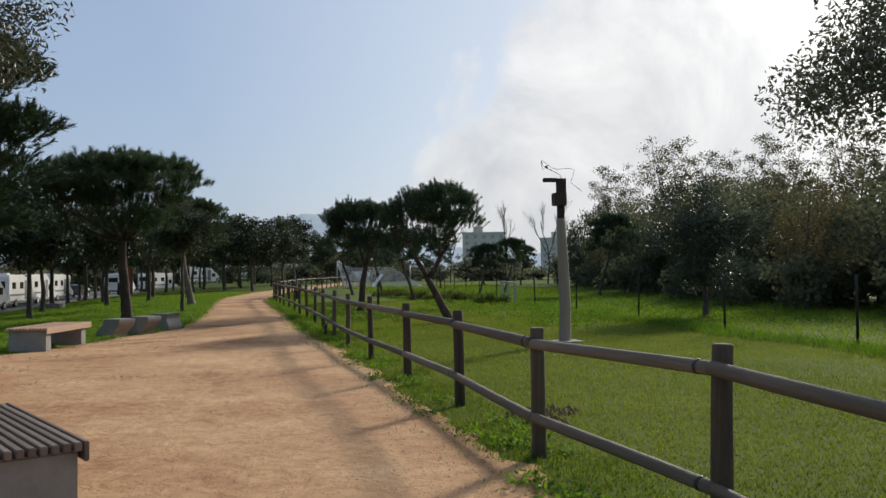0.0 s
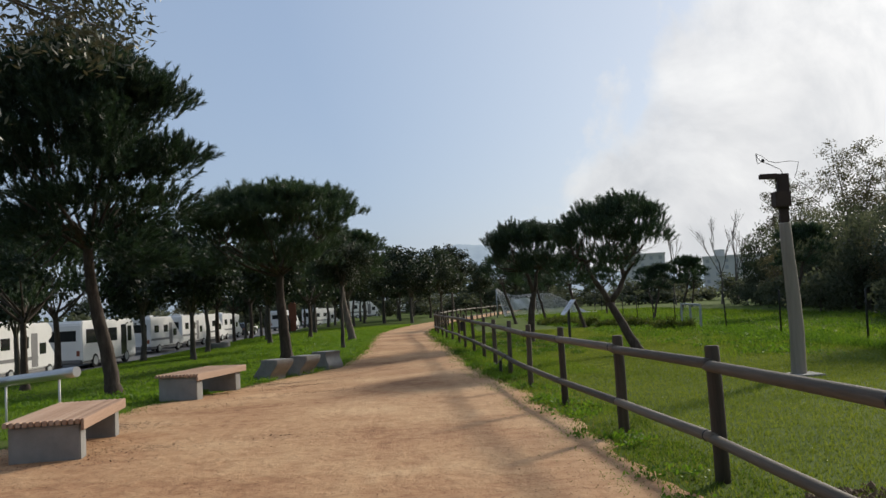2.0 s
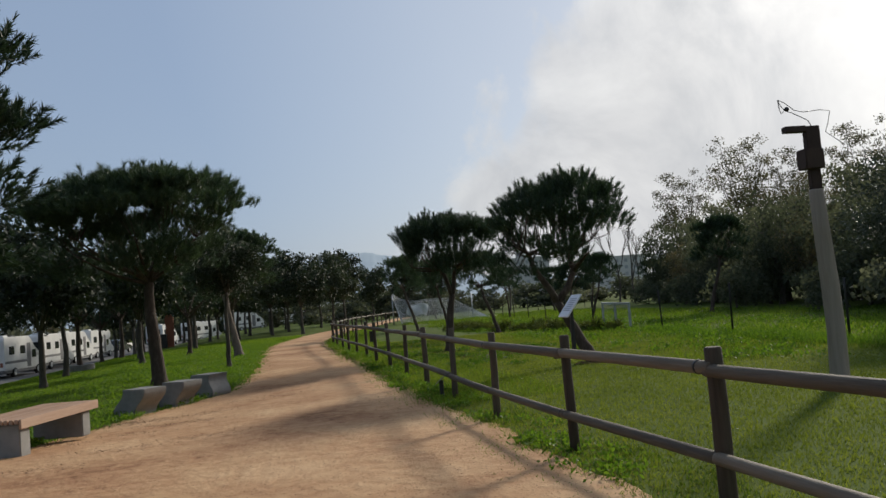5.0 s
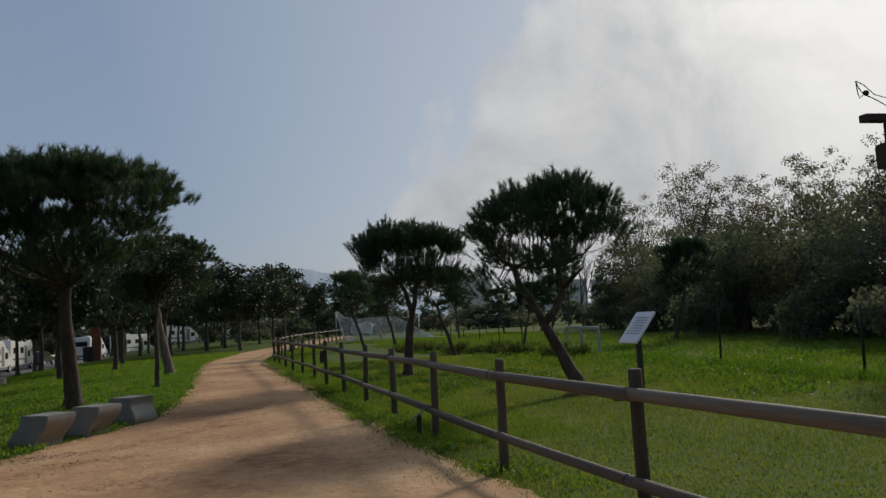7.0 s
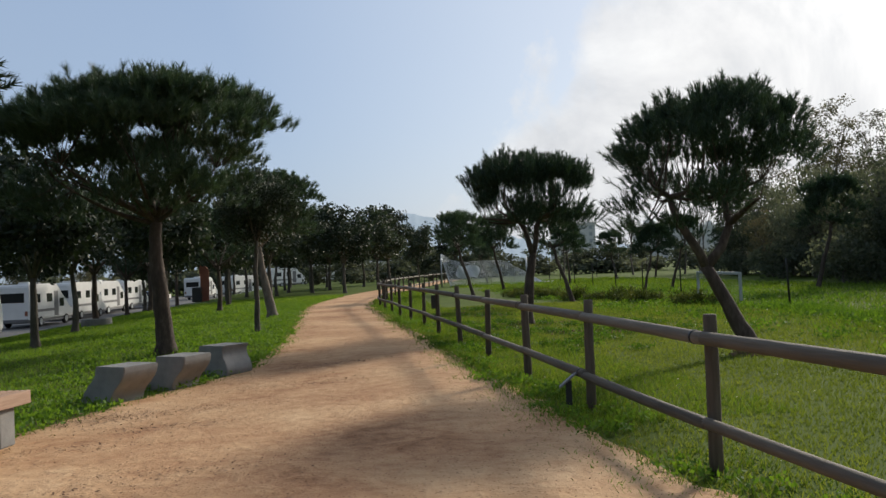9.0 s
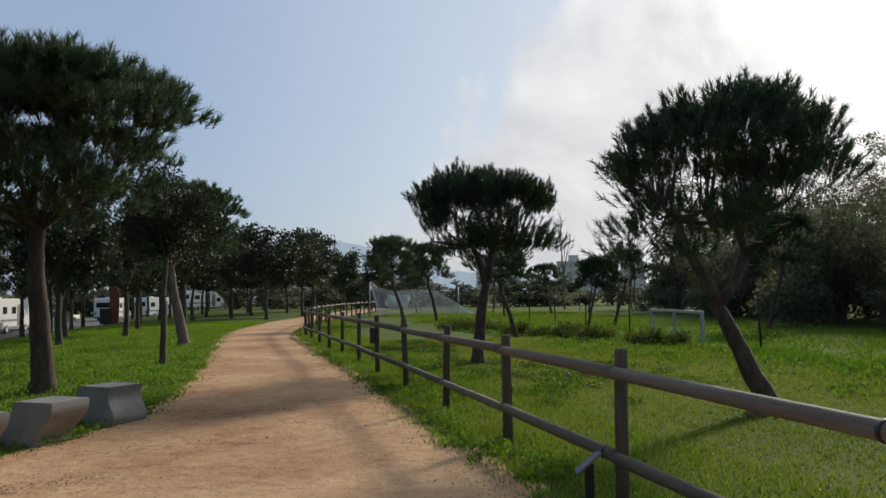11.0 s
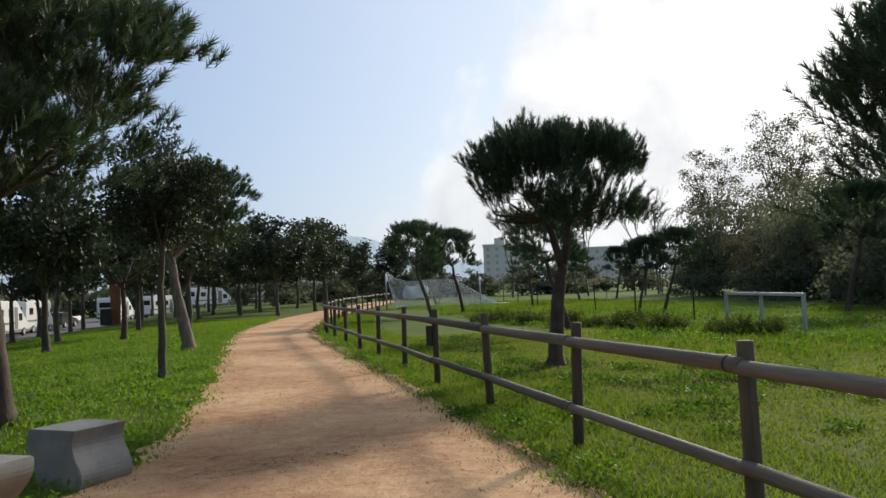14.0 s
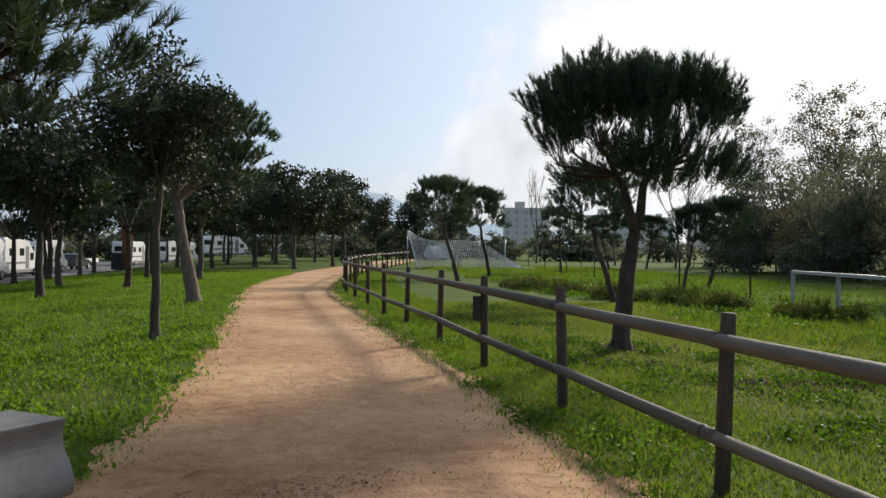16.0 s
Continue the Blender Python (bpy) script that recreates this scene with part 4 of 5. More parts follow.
def post_fence():
    line = [(10.6, 5.5), (10.6, 9.8), (10.6, 14.1), (10.3, 18.3), (10.4, 23.3), (10.3, 28.2), (10.2, 32.6), (11.4, 43.0), (11.8, 48.5), (12.3, 54.0), (12.8, 60.0), (13.3, 66.0), (13.8, 72.0), (14.4, 78.0), (10.4, 82.0), (18.5, 79.0), (23.0, 80.0), (28.0, 81.0)]
    f = thing("post_fence", 10.6, 5.5, 0, 0, "thin dark steel fence posts standing along the weeds", "fence")
    post = tube_mesh("post", [(0, 0, -0.2), (0, 0, 1.30), (0, 0, 1.32)], [0.028, 0.027, 0.02], BLACK_PAINT, 8)
    rnd = random.Random(2)
    for x, y in line:
        o = part("post", post, f)
        o.matrix_basis = pose(x - 10.6, y - 5.5, rnd.uniform(-0.06, 0.04), rnd.uniform(-2, 2), rnd.uniform(-2, 2), 0)


post_fence()


def mesh_frame(x0, y0, x1, y1, h):
    s = thing("mesh_goal", x0, y0, -0.1, math.degrees(math.atan2(y1 - y0, x1 - x0)), "low galvanised steel frame with wire mesh on the lawn", "goal")
    ln = math.hypot(x1 - x0, y1 - y0)
    for u in (0, 0.5, 1.0):
        part("post", box_mesh("post", ln * u - 0.04, ln * u + 0.04, -0.04, 0.04, -0.1, h - 0.042, GALV, 0.008), s)
    part("crossbar", box_mesh("crossbar", -0.04, ln + 0.04, -0.04, 0.04, h - 0.04, h + 0.04, GALV, 0.008), s)
    part("bottom_rail", box_mesh("bottom_rail", 0.042, ln - 0.042, -0.025, 0.025, 0.03, 0.08, GALV, 0.005), s)
    verts, faces = [], []
    for i in range(int(ln / 0.09)):
        v, q = tube([(0.05 + i * 0.09, 0, 0.06), (0.05 + i * 0.09, 0, h - 0.03)], [0.0010] * 2, 3, False)
        faces += [tuple(k + len(verts) for k in f) for f in q]
        verts += v
    for j in range(int(h / 0.09)):
        v, q = tube([(0.03, 0, 0.1 + j * 0.09), (ln - 0.03, 0, 0.1 + j * 0.09)], [0.0010] * 2, 3, False)
        faces += [tuple(k + len(verts) for k in f) for f in q]
        verts += v
    part("wire_mesh", mesh_from("wire_mesh", verts, faces, GALV), s)


mesh_frame(10.2, 35.4, 10.8, 39.9, 1.0)


def torn_goal():
    s = thing("football_goal", 5.6, 75.0, 0, 0, "football goal with torn sagging white net", "goal")
    h, w = 2.3, 6.4
    part("post", tube_mesh("post", [(0, 0, -0.1), (0, 0, h)], [0.05, 0.05], GALV, 10), s)
    part("post", tube_mesh("post", [(w, 0, -0.1), (w, 0, h * 0.86)], [0.05, 0.05], GALV, 10), s)
    part("stay", tube_mesh("stay", [(0.05, 0.1, h * 0.95), (0.9, 1.8, 0.02)], [0.03, 0.03], GALV, 8), s)

    def at_(u, v):
        x = w * (u ** 1.5) * 1.2
        top = h * float(np.interp(u, (0, 0.06, 0.18, 0.4, 0.62, 0.72, 1.0), (1.04, 1.06, 0.86, 0.76, 0.80, 0.78, 0.03)))
        return Vector((x + 0.55 * (1 - v) * (1 - 1.6 * u), -0.9 * (1 - v) + 0.25 * math.sin(7 * u + 3 * v), max(0.03, top * v) + 0.03 * math.sin(19 * u + 5 * v)))
    pieces = []
    for i in range(61):
        pieces.append(tube([at_(i / 60, v / 8) for v in range(9)], [0.012] * 9, 3, False))
    for j in range(19):
        pieces.append(tube([at_(u / 30, j / 18) for u in range(31)], [0.012] * 31, 3, False))
    part("fallen_bar", tube_mesh("fallen_bar", [(w * 1.12, -0.4, 0.08), (w * 1.3, -0.2, 0.06)], [0.05, 0.05], NET, 8), s, "short white bar lying in the grass")
    part("net", joined("net", pieces, NET), s, "loose white net")
    bm = bmesh.new()
    bmesh.ops.create_grid(bm, x_segments=8, y_segments=8, size=0.5)
    for v in bm.verts:
        v.co = Vector((v.co.x * 1.6, 0.12 * math.sin(9 * v.co.x + 5 * v.co.y), v.co.y * (1 - 0.5 * abs(v.co.x)) + 0.2 * math.sin(5 * v.co.x)))
    bmesh.ops.solidify(bm, geom=list(bm.faces), thickness=0.01)
    o = part("cloth", bm_mesh("cloth", bm, NET), s, "white cloth scrap caught in the net")
    o.matrix_basis = pose(1.9, -0.55, 1.05, 0, 20, 0)


torn_goal()

# ---- parked vehicles ----


def wheel_pair(parent, x, w, r):
    for side in (-1, 1):
        bm = bmesh.new()
        bmesh.ops.create_cone(bm, cap_ends=True, segments=24, radius1=r, radius2=r, depth=0.2, matrix=pose(0, 0, 0, 90))
        bmesh.ops.bevel(bm, geom=[e for e in bm.edges if abs(e.verts[0].co.y - e.verts[1].co.y) < 1e-5], offset=0.03, segments=2, affect="EDGES")
        wh = part("wheel", bm_mesh("wheel", bm, RUBBER), parent)
        wh.matrix_basis = pose(x, side * (w / 2 - 0.09), r)
        bm = bmesh.new()
        bmesh.ops.create_cone(bm, cap_ends=True, segments=20, radius1=r * 0.62, radius2=r * 0.55, depth=0.03, matrix=pose(0, side * 0.105, 0, 90 * side))
        part("rim", bm_mesh("rim", bm, GALV), wh)


def profile_body(name, prof, w, mat, bevel=0.05):
    bm = bmesh.new()
    a = [bm.verts.new((x, -w / 2, z)) for x, z in prof]
    b = [bm.verts.new((x, w / 2, z)) for x, z in prof]
    bm.faces.new(a)
    bm.faces.new(b[::-1])
    for i in range(len(prof)):
        k = (i + 1) % len(prof)
        bm.faces.new((a[i], b[i], b[k], a[k]))
    bmesh.ops.bevel(bm, geom=list(bm.edges), offset=bevel, segments=2, affect="EDGES")
    return bm_mesh(name, bm, mat)


def motorhome(kind, label):
    """Nose towards local +x."""
    s = thing("motorhome" if kind != "bus" else "minibus", 0, 0, 0, 0, label, "vehicle")
    if kind == "bus":
        ln, w, h = 7.4, 2.3, 2.75
        part("body", profile_body("body", [(0, 0.42), (ln, 0.42), (ln, 1.3), (ln - 0.35, h - 0.1), (ln - 0.7, h), (0.15, h), (0, h - 0.2)], w, WHITE_BODY, 0.06), s)
        spans = [(0.5, 1.9), (2.0, 3.3), (3.4, 4.6)]
        zs = (1.45, 2.25)
        for y in (-1, 1):
            part("door", box_mesh("door", 5.2, 6.0, y * w / 2 - 0.012, y * w / 2 + 0.012, 0.55, 2.4, DARK_GLASS, 0.004), s)
            part("cab_window", box_mesh("cab_window", 6.15, 6.75, y * w / 2 - 0.012, y * w / 2 + 0.012, 1.35, 2.3, DARK_GLASS, 0.004), s)
        part("skirt", box_mesh("skirt", 0.1, ln - 0.1, -w / 2 + 0.04, w / 2 - 0.04, 0.28, 0.43, GREY_TRIM, 0.02), s)
        axles, wr = (1.6, 5.9), 0.42
    else:
        ln, w, h = 6.4, 2.2, 2.75
        nose = [(0, 0.5), (ln, 0.5), (ln, 0.95), (ln - 0.75, 1.18), (ln - 1.35, 1.85), (ln - 0.85 if kind == "alcove" else ln - 1.75, 2.0), (ln - 0.8 if kind == "alcove" else ln - 2.1, 2.45), (ln - 1.2 if kind == "alcove" else ln - 2.5, h), (0.12, h), (0, h - 0.15)]
        part("body", profile_body("body", nose, w, WHITE_BODY, 0.05), s)
        spans = [(0.7, 1.5), (2.4, 3.2)]
        zs = (1.55, 2.1)
        for y in (-1, 1):
            part("cab_window", box_mesh("cab_window", ln - 2.15, ln - 1.5, y * w / 2 - 0.012, y * w / 2 + 0.012, 1.2, 1.75, DARK_GLASS, 0.004), s)
            part("stripe", box_mesh("stripe", 0.1, ln - 2.3, y * w / 2 - 0.004, y * w / 2 + 0.004, 0.95, 1.12, GREY_TRIM), s, "grey side stripe")
        part("door", box_mesh("door", 3.45, 4.05, -w / 2 - 0.014, -w / 2 + 0.004, 0.6, 2.25, GREY_TRIM, 0.004), s)
        sh = part("windscreen", box_mesh("windscreen", -0.012, 0.012, -w / 2 + 0.15, w / 2 - 0.15, 0, 0.8, DARK_GLASS, 0.004), s)
        sh.matrix_basis = pose(ln - 0.80, 0, 1.2, 0, -41.5, 0)
        part("skirt", box_mesh("skirt", 0.1, ln - 0.3, -w / 2 + 0.04, w / 2 - 0.04, 0.3, 0.505, GREY_TRIM, 0.02), s)
        part("roof_vent", box_mesh("roof_vent", 1.6, 2.3, -0.35, 0.35, h - 0.01, h + 0.13, WHITE_BODY, 0.03), s)
        part("roof_vent", box_mesh("roof_vent", 3.2, 3.6, -0.2, 0.2, h - 0.01, h + 0.09, GREY_TRIM, 0.02), s)
        axles, wr = (1.5, 5.2), 0.34
    for a, b in spans:
        for y in (-1, 1):
            part("window", box_mesh("window", a, b, y * w / 2 - 0.012, y * w / 2 + 0.012, *zs, DARK_GLASS, 0.004), s)
    part("rear_window", box_mesh("rear_window", -0.012, 0.012, -0.8, 0.8, 1.6, 2.2, DARK_GLASS, 0.004), s)
    part("bumper", box_mesh("bumper", -0.1, 0.04, -w / 2 + 0.05, w / 2 - 0.05, 0.35, 0.55, GREY_TRIM, 0.03), s)
    for y in (-0.9, 0.9):
        part("tail_light", box_mesh("tail_light", -0.02, 0.012, y - 0.09, y + 0.09, 0.75, 1.05, CORTEN, 0.008), s)
    for x in axles:
        wheel_pair(s, x, w, wr)
    return s


def hatchback():
    s = thing("car", 0, 0, 0, 0, "dark parked hatchback car on the asphalt", "car")
    w = 1.72
    part("body", profile_body("body", [(0, 0.32), (4.1, 0.32), (4.12, 0.62), (3.95, 0.78), (3.0, 0.95), (0.05, 0.98), (0, 0.7)], w, DARK_CAR, 0.06), s)
    part("cabin", profile_body("cabin", [(0.1, 0.94), (3.05, 0.94), (2.35, 1.42), (1.0, 1.47), (0.45, 1.38)], w - 0.22, DARK_GLASS, 0.06), s)
    part("roof", profile_body("roof", [(0.55, 1.40), (2.3, 1.40), (2.2, 1.475), (1.0, 1.5), (0.6, 1.46)], w - 0.3, DARK_CAR, 0.02), s)
    for y in (-0.6, 0.6):
        part("headlight", box_mesh("headlight", 4.02, 4.125, y - 0.18, y + 0.18, 0.58, 0.72, GALV, 0.02), s)
        part("tail_light", box_mesh("tail_light", -0.02, 0.06, y - 0.14, y + 0.14, 0.7, 0.88, CORTEN, 0.02), s)
    for x in (0.8, 3.25):
        wheel_pair(s, x, w, 0.31)
    return s


VEH = "vehicles parked along the grass"
homes = [motorhome("alcove", "white motorhome with overcab bed parked by the grass"), motorhome("low", "white low-profile motorhome parked by the grass"), motorhome("bus", "white minibus with dark windows parked by the grass")]
car = hatchback()
for o in (*homes, car):
    o["group"] = VEH
row = [(0, -21.0, 42.0, 87), (2, -21.0, 52.0, 86), (1, -22.2, 68.0, 84), (0, -22.4, 77.0, 85), (1, -22.8, 85.5, 84), (0, -23.0, 94.0, 84), (3, -22.6, 105.0, 82), (1, -21, 122.0, 80), (0, -18.0, 130.0, 60), (1, -13.0, 136.0, 40), (0, -7.0, 140.0, 20), (1, 0.0, 142.0, 15)]
used = set()
for k, x, y, yaw in row:
    ob = (*homes, car)[k]
    m = pose(x, y, height(x, y) + 0.02, 0, 0, yaw)
    if k in used:
        copy_thing(ob, m)
    else:
        ob.matrix_world = m
        used.add(k)

# ---- far side of the road, buildings and hill ----
for i in range(34):
    y = 14 + i * 4.4
    again(shrub_far, -33.5 + rt.uniform(-1, 1), y, rt.uniform(0, 360), rt.uniform(1.2, 1.9))
    if i % 3 == 0:
        again(oak_c, -36.5 + rt.uniform(-1, 1), y, rt.uniform(0, 360), rt.uniform(0.9, 1.3), group=GROVE)


def guard_rail():
    s = thing("low_wall", -27.5, 20, 0, 90, "long low pale wall beyond the road", "wall", kind="structure")
    z = height(-27.5, 50)
    part("wall", box_mesh("wall", 0, 120, -0.15, 0.15, z - 0.2, z + 0.55, RENDERED, 0.02), s)


guard_rail()
for x, y, sc in [(-24.0, 82, 0.7), (-23.5, 97, 0.8), (-25.0, 104, 0.9), (-24.0, 111, 0.7)]:
    again(autumn, x - 3.5, y, y * 7, sc)


def apartment_block(x, y, yaw, w, d, floors, label):
    s = thing("apartment_block", x, y, 0, yaw, label, "building", "far apartment blocks")
    h = 3.0 * floors
    part("wall", box_mesh("wall", -w / 2, w / 2, 0, d, -2, h, RENDERED), s)
    part("roof", box_mesh("roof", -w / 2 - 0.3, w / 2 + 0.3, -0.3, d + 0.3, h + 0.004, h + 0.9, RENDERED), s)
    for i in range(int(w / 18)):
        part("stair_tower", box_mesh("stair_tower", -w / 2 + 5 + i * 18, -w / 2 + 9.5 + i * 18, 1.5, 6, h + 0.91, h + 3.6, RENDERED), s)
    pane = box_mesh("window", -0.7, 0.7, -0.06, 0.05, 0, 1.5, HAZED_GLASS)
    for f in range(floors):
        for i in range(int(w / 4)):
            o = part("window", pane, s)
            o.matrix_basis = pose(-w / 2 + 2 + i * 4, 0, f * 3 + 0.9)
    return s


apartment_block(97, 388, -14, 20, 13, 6, "pale long apartment block far beyond the trees")
apartment_block(135, 377, -19, 27, 13, 5, "pale tall apartment block with roof towers far away")
apartment_block(262, 620, -20, 18, 14, 8, "distant pale apartment tower on the horizon")
apartment_block(300, 640, -20, 14, 14, 8, "distant pale narrow tower on the horizon")


def hill():
    verts, faces, n = [], [], 420
    for i in range(n + 1):
        az = radians(-26 + 62 * i / n)
        t = math.degrees(az)
        crest = 85 * math.exp(-((t - 2.2) / 7.0) ** 2) + 44 * math.exp(-((t + 12) / 9) ** 2) + 26 * math.exp(-((t - 14) / 9) ** 2) + 4
        crest += 3.2 * noise.noise((i * 0.1, 0, 0)) + 2.2 * noise.noise((i * 0.45, 4, 0)) + 1.8 * noise.noise((i * 1.1, 8, 0))
        for k, (dist, f) in enumerate(((900, -0.05), (1100, 0.35), (1300, 0.75), (1450, 1.0), (1700, 0.6), (2000, -0.02))):
            verts.append((dist * math.sin(az), dist * math.cos(az), crest * f))
    for i in range(n):
        for k in range(5):
            a = i * 6 + k
            faces.append((a, a + 1, a + 7, a + 6))
    me = mesh_from("backdrop", verts, faces, HAZED_HILL)
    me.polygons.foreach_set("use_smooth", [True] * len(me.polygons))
    tagged(new("backdrop", me), "distant wooded hill with blue haze painted into colour and glow", "hill", kind="structure")


hill()


def bare_tree(x, y, h, seed):
    rnd = random.Random(seed)
    t = thing("bare_tree", x, y, height(x, y), 0, "tall bare tree with thin upright branches", "tree", "bare trees")
    pieces = []

    def grow(p, d, ln, r, depth):
        q = p + d * ln
        pieces.append(tube([p, p.lerp(q, 0.5) + Vector((rnd.uniform(-0.05, 0.05), rnd.uniform(-0.05, 0.05), 0)) * ln, q], [r, r * 0.8, r * 0.6], 4, False))
        if depth:
            for _ in range(3):
                grow(p.lerp(q, rnd.uniform(0.5, 1.0)), (d + Vector((rnd.uniform(-0.5, 0.5), rnd.uniform(-0.5, 0.5), rnd.uniform(0, 0.4)))).normalized(), ln * rnd.uniform(0.5, 0.75), r * 0.55, depth - 1)
    grow(Vector((0, 0, -0.1)), Vector((0, 0, 1)), h * 0.45, 0.1, 4)
    part("trunk", joined("trunk", pieces, BARK_OAK), t)


for i, (x, y, h) in enumerate([(27, 82, 9), (30, 86, 10), (24.5, 88, 8), (33, 92, 9), (20, 96, 9)]):
    bare_tree(x, y, h, 70 + i)

for i in range(18):
    again(shrub_far, -34 + i * 3.2, 152 + 2 * math.sin(i), rt.uniform(0, 360), rt.uniform(2.0, 2.8))

# ---- grass, weeds and litter ----


def ease(t):
    t = np.clip(t, 0, 1)
    return t * t * (3 - 2 * t)


def heights(x, y):
    dip = 0.13 * ease((0.2 - x) / 3.5) * ease((y - 17) / 4.5) * (1 - ease((y - 25.5) / 4.5))
    return -0.6 * ease((-x - 5.0) / 14.0) - 0.65 * ease((-x - 12.5) / 4.5) - dip


def turf(name, seed, n, xr, yr, tall, width, mat, label, keep, near=1.0, lean=0.5, patch=0.0):
    """A sward of single-triangle blades, denser towards the start of its y range."""
    rng = np.random.default_rng(seed)
    x = rng.uniform(*xr, n)
    y = yr[0] + (yr[1] - yr[0]) * rng.random(n) ** near
    ok = keep(x, y)
    if patch:
        c = np.array([noise.noise((a * 0.9, b * 0.9, seed)) for a, b in zip(x, y)])
        ok &= c > rng.uniform(-1, 1, n) * 0.35 + patch - 0.5
    x, y = x[ok], y[ok]
    n = len(x)
    far = 1 + np.clip(y - yr[0], 0, None) * 0.03
    h = rng.uniform(*tall, n) * (0.75 + 0.25 * far)
    a = rng.uniform(0, 2 * math.pi, n)
    b = rng.uniform(0, 2 * math.pi, n)
    w = width * far * rng.uniform(0.7, 1.4, n)
    z = heights(x, y)
    p = np.stack([x, y, z], 1)
    side = np.stack([np.cos(a), np.sin(a), np.zeros(n)], 1) * w[:, None]
    tip = p + np.stack([np.cos(b) * h * lean, np.sin(b) * h * lean, h], 1)
    v = np.stack([p - side, p + side, tip], 1).reshape(-1, 3)
    ob = new(name, mesh_from(name, v, np.arange(len(v)).reshape(-1, 3), mat))
    return tagged(ob, label, "grass", kind="stuff")


LY, LX = [p[0] for p in LEFT], [p[1] for p in LEFT]
RY, RX = [p[0] for p in RIGHT], [p[1] for p in RIGHT]


EDGE_Y = np.arange(-30, 112, 0.06)
EDGE_L = np.array([ragged(v, 11.0) * 1.5 for v in EDGE_Y])
EDGE_R = np.array([ragged(v, 47.0) * 1.4 for v in EDGE_Y])
pick = np.random.default_rng(99)


def left_x(y):
    return np.interp(y, LY, LX) + np.interp(y, EDGE_Y, EDGE_L)


def right_x(y):
    return np.interp(y, RY, RX) + np.interp(y, EDGE_Y, EDGE_R)


def thick(d):
    """Keeps more blades the deeper into the grass they stand."""
    return pick.random(len(d)) < np.clip((d + 0.10) / 0.42, 0, 1) ** 1.5


turf("grass", 1, 280000, (-15, -1.5), (14, 66), (0.022, 0.070), 0.0045, CLOVER, "lush green grass on the grove side", lambda x, y: thick(left_x(y) - x), 1.3)
turf("grass", 2, 400000, (0.6, 10.4), (2, 42), (0.016, 0.045), 0.0042, LAWN, "short mown green lawn", lambda x, y: x > right_x(y) + 0.25, 1.55)
turf("grass", 3, 90000, (-0.5, 3.8), (19, 66), (0.025, 0.085), 0.0045, BLADE, "longer grass under the fence", lambda x, y: thick(x - right_x(y)) & (x < right_x(y) + 2.4), 1.2)
turf("grass", 13, 75000, (0.4, 3.2), (2, 24), (0.014, 0.045), 0.0042, BLADE, "short trodden grass under the fence", lambda x, y: thick(x - right_x(y) - 0.22) & (x < right_x(y) + 1.1), 1.25, 0.6, 0.42)
turf("grass", 4, 90000, (5.0, 20), (21, 80), (0.05, 0.15), 0.009, BLADE, "tall bright grass beyond the lawn", lambda x, y: (x > 6.8 + 0.9 * np.sin(y * 0.5)) & (x < 20), 1.1, 0.6, 0.35)
turf("grass", 14, 26000, (10.0, 22), (8, 30), (0.04, 0.12), 0.010, BLADE, "bright sunlit grass beyond the wire fence", lambda x, y: x > 10.2, 1.0, 0.6)
turf("grass", 5, 16000, (9.3, 10.9), (5, 34), (0.08, 0.20), 0.006, WEED, "rank long grass along the wire fence", lambda x, y: np.abs(x - 10.1 - 0.2 * np.sin(y)) < 0.55, 1.0, 0.7)
turf("grass", 6, 7000, (-0.6, 2.3), (2, 40), (0.01, 0.035), 0.006, DRYGRASS, "dry sparse grass at the path's edge", lambda x, y: np.abs(x - right_x(y) - 0.1) < 0.5, 1.1, 1.2)
turf("grass", 7, 9000, (-6, -1.5), (10, 50), (0.01, 0.04), 0.006, DRYGRASS, "dry sparse grass at the path's edge", lambda x, y: np.abs(x - left_x(y)) < 0.34, 1.1, 1.2)

turf("grass", 8, 60000, (-0.6, 2.3), (2, 50), (0.012, 0.045), 0.004, BLADE, "sparse short grass creeping onto the sand", lambda x, y: (np.abs(x - right_x(y) - 0.10) < 0.26) & (pick.random(len(x)) < 0.75), 1.3, 0.9, 0.5)
turf("grass", 9, 60000, (-6, -1.5), (12, 50), (0.012, 0.045), 0.004, CLOVER, "sparse short grass creeping onto the sand", lambda x, y: (np.abs(x - left_x(y) + 0.10) < 0.22), 1.2, 0.9, 0.5)
clump_a = put(oak(27, [(0, 0, -0.02), (0.01, 0, 0.02), (0, 0, 0.05)], 0.01, (0, 0, 0.14), 0.42, 0.2, 26, 800, "low dark weed clump along the ditch", leaf=0.14, wide=0.014, mat=RANK, clump=0.16, name="weed_clump", limbs=6), 6.2, 50.0)
tagged(clump_a, "low dark weed clump along the ditch", "weed", "weed clumps along the ditch")
for i in range(16):
    again(clump_a, 6.3 + i * 0.22 + 0.25 * math.sin(i * 3), 49.0 - i * 0.85 + 0.3 * math.sin(i * 1.7), i * 47, 1.0 + 0.35 * math.sin(i * 2.3), group="weed clumps along the ditch")


def weeds(seed, n, centres, spread, size, label):
    rng = np.random.default_rng(seed)
    c = centres[rng.integers(0, len(centres), n)]
    p = c + rng.normal(size=(n, 2)) * spread
    p = p[(p[:, 0] < left_x(p[:, 1]) - 0.03) | (p[:, 0] > right_x(p[:, 1]) + 0.05)]
    z = heights(p[:, 0], p[:, 1]) + rng.random(len(p)) * size * 1.5
    v, f = leaves(rng, np.stack([p[:, 0], p[:, 1], z], 1), size, size * 0.26, np.array([0, 0, 0.6]))
    tagged(new("weed", mesh_from("weed", v, f, WEED)), label, "weed", kind="stuff")


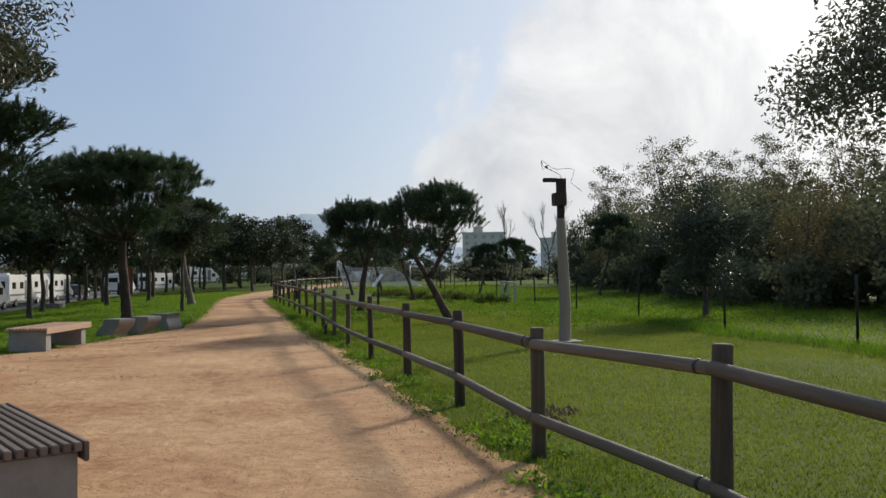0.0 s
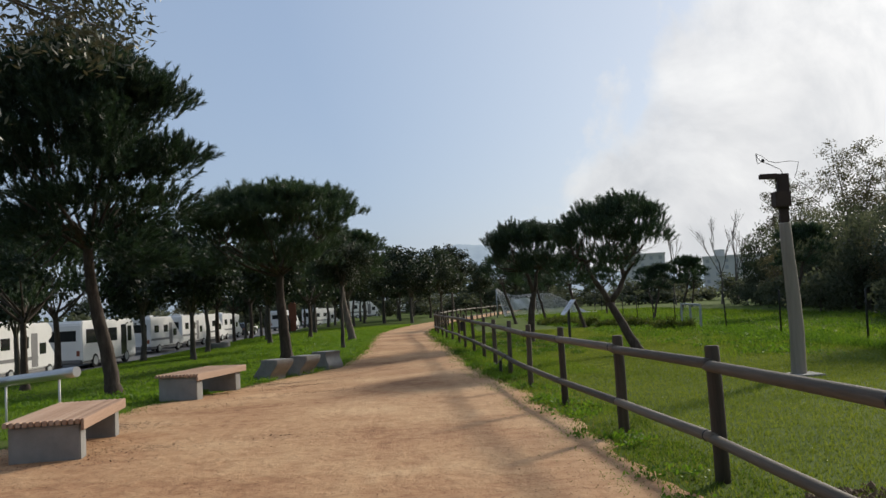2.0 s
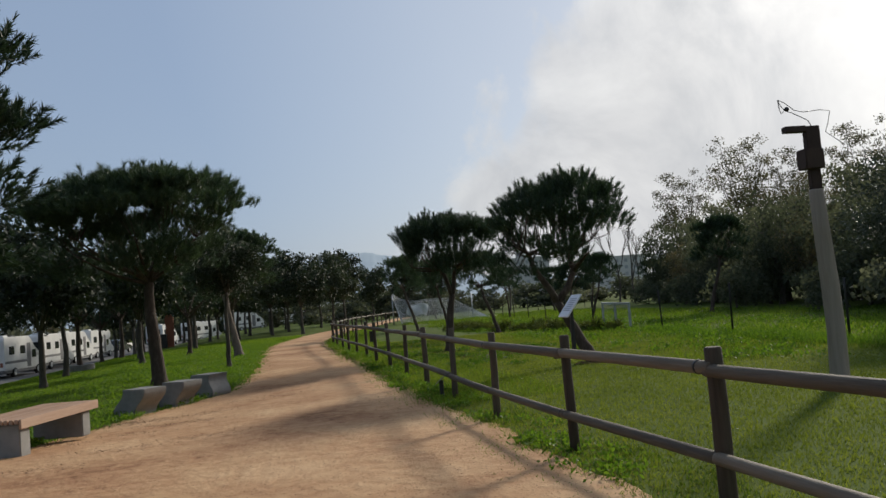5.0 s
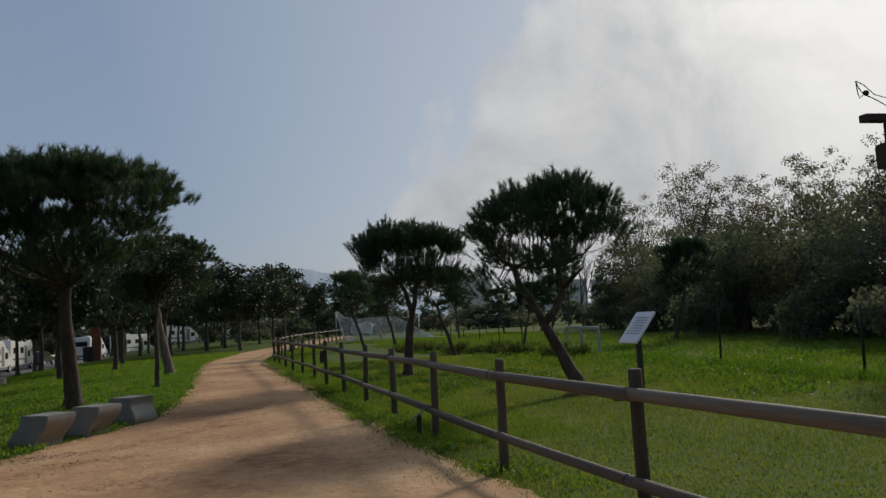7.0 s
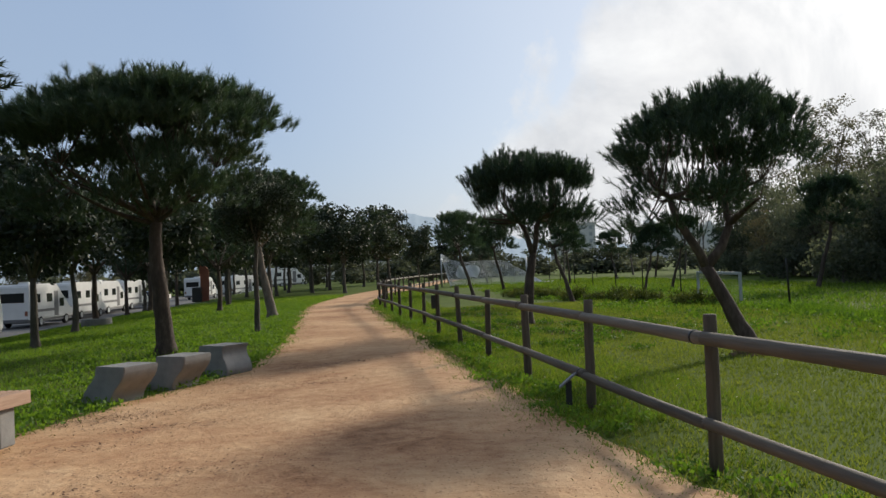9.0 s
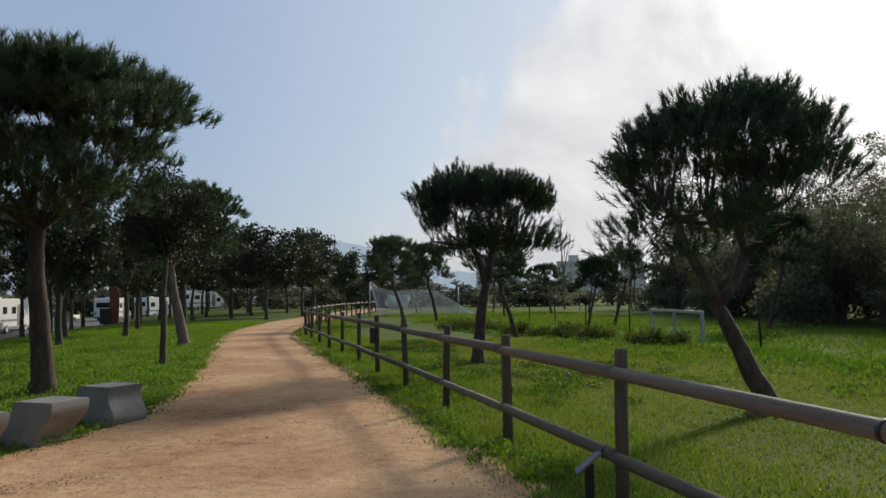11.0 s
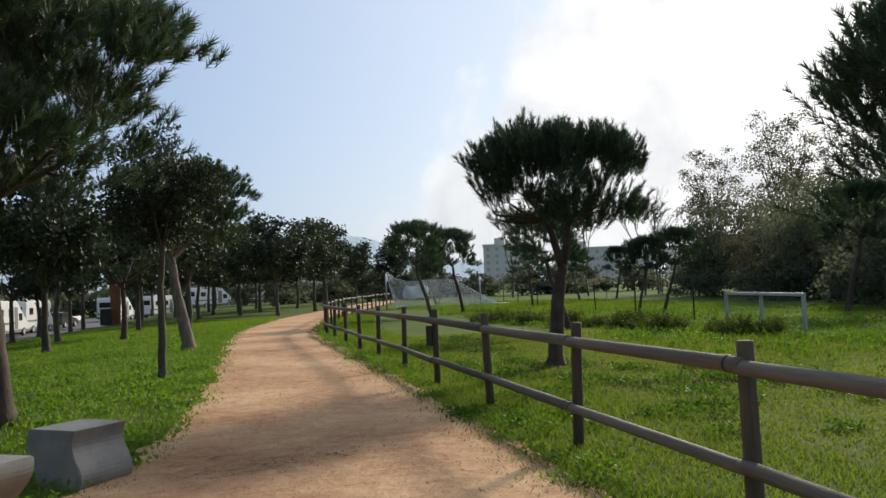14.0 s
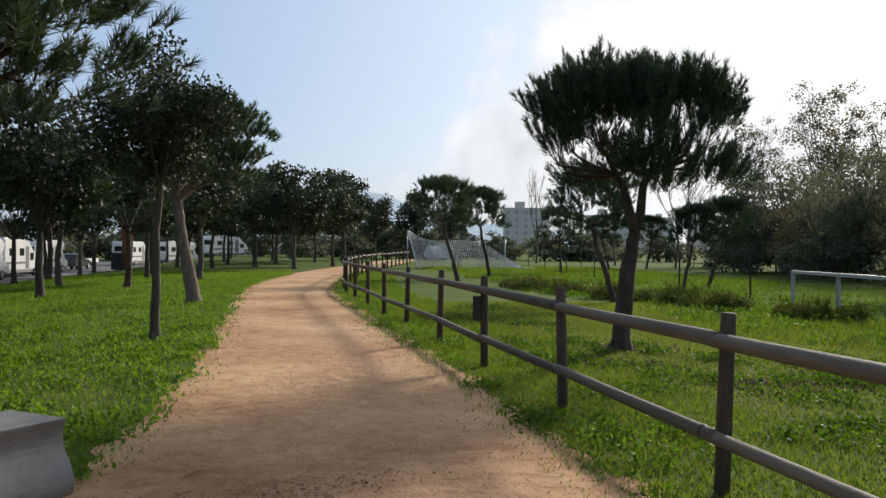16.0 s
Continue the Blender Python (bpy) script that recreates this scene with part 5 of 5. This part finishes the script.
rw = np.random.default_rng(5)
y = rw.uniform(5, 48, 150) ** 1.0
weeds(1, 9000, np.stack([np.interp(y, RY, RX) + rw.uniform(0.15, 0.9, 150), y], 1), 0.10, 0.05, "broad-leaved weeds along the fence")
y = 19 + 34 * rw.random(520) ** 1.3
weeds(2, 40000, np.stack([np.interp(y, LY, LX) - np.abs(rw.normal(0.4, 2.8, 520)) - 0.12, y], 1), 0.17, 0.062, "broad-leaved weeds in the grove's grass")
y = rw.uniform(20, 55, 300)
weeds(3, 15000, np.stack([rw.uniform(6.5, 15, 300), y], 1), 0.26, 0.085, "tall broad-leaved weeds beyond the lawn")

rough = np.array([(3.3, 31.6), (2.3, 30.4), (3.7, 28.4), (4.6, 28.9), (1.9, 32.8), (2.6, 35.6), (2.9, 39.6), (2.2, 28.6), (4.3, 27.2), (5.4, 30.6), (2.0, 26.6), (3.1, 26.0)])
spots = (rough[:, None, :] + rw.normal(0, 0.55, (12, 9, 2))).reshape(-1, 2)
weeds(4, 9000, spots, 0.12, 0.055, "ragged weed tufts round the dug soil in the lawn")


def scatter_bits(seed, n, size, mat, name, label, place, flat=0.15):
    """Small scraps that lie nearly flat."""
    rng = np.random.default_rng(seed)
    p = place(rng, n)
    d = rows_unit(rng.normal(size=(n, 3)) * np.array([1, 1, flat]))
    c = rows_unit(np.stack([-d[:, 1], d[:, 0], rng.normal(0, flat, n)], 1))
    ln = size * rng.uniform(0.5, 1.5, (n, 1))
    v = np.stack([p, p + (d * 0.5 + c * 0.25) * ln, p + d * ln, p + (d * 0.5 - c * 0.25) * ln], 1).reshape(-1, 3)
    tagged(new(name, mesh_from(name, v, np.arange(len(v)).reshape(-1, 4), mat)), label, "litter", kind="stuff")


def on_path(rng, n):
    y = 2.5 + 40 * rng.random(n) ** 1.6
    u = rng.random(n)
    x = left_x(y) + (right_x(y) - left_x(y)) * np.where(rng.random(n) < 0.85, u, np.round(u) + rng.normal(0, 0.06, n))
    return np.stack([x, y, heights(x, y) + 0.024], 1)


scatter_bits(6, 2200, 0.022, LITTER, "leaf_litter", "small dark leaf and bark scraps on the sand", on_path)
scatter_bits(16, 24000, 0.015, LITTER, "leaf_litter", "fine reddish-brown flecks strewn over the sand", on_path)
scatter_bits(7, 260, 0.016, FLOWER, "daisy", "tiny white daisies in the lawn", lambda rng, n: np.stack([rng.uniform(1.8, 8, n), 4 + 28 * rng.random(n) ** 1.3, np.full(n, 0.055)], 1))


def soil_patch(x, y, r, seed):
    """A scatter of dug clods."""
    rnd = random.Random(seed)
    verts, faces = [], []
    for _ in range(260):
        a, d = rnd.uniform(0, 2 * math.pi), r * rnd.random() ** 0.7
        c = Vector((d * math.cos(a) * 1.3, d * math.sin(a) * 0.8, rnd.uniform(-0.006, 0.022)))
        k, q = len(verts), rnd.uniform(0.012, 0.04)
        for w in ((1, 0, 0), (0, 1, 0), (-1, 0, 0), (0, -1, 0), (0, 0, 0.8), (0, 0, -0.6)):
            verts.append(c + Vector(w) * q * rnd.uniform(0.6, 1.3))
        faces += [(k + i, k + (i + 1) % 4, k + 4) for i in range(4)] + [(k + (i + 1) % 4, k + i, k + 5) for i in range(4)]
    ob = new("soil_patch", mesh_from("soil_patch", verts, faces, SOIL))
    ob.matrix_world = pose(x, y, 0, 0, 0, rnd.uniform(0, 360))
    tagged(ob, "patch of dug dark soil clods in the lawn", "soil", "bare soil patches", "stuff")


for i, (x, y, r) in enumerate([(2.75, 8.6, 0.35), (2.6, 8.1, 0.22), (3.3, 32.0, 0.8), (2.5, 30.6, 0.8), (3.9, 28.6, 0.75), (1.9, 33.2, 0.7), (5.0, 23.6, 0.5), (2.7, 36.0, 0.8), (4.9, 29.2, 0.6), (3.0, 40.0, 0.9), (1.9, 38.0, 0.6)]):
    soil_patch(x, y, r, i)


def debris(rng, n):
    c = rng.integers(0, 44, n)
    cy = np.random.default_rng(77).uniform(5, 26, 44)
    cx = np.interp(cy, LY, LX) + np.abs(np.random.default_rng(78).normal(0.6, 1.0, 44))
    x, y = cx[c] + rng.normal(0, 0.4, n), cy[c] + rng.normal(0, 0.16, n)
    return np.stack([x, y, heights(x, y) + 0.026], 1)


scatter_bits(9, 9000, 0.028, LITTER, "leaf_litter", "drifts of brown leaf scraps near the benches", debris)
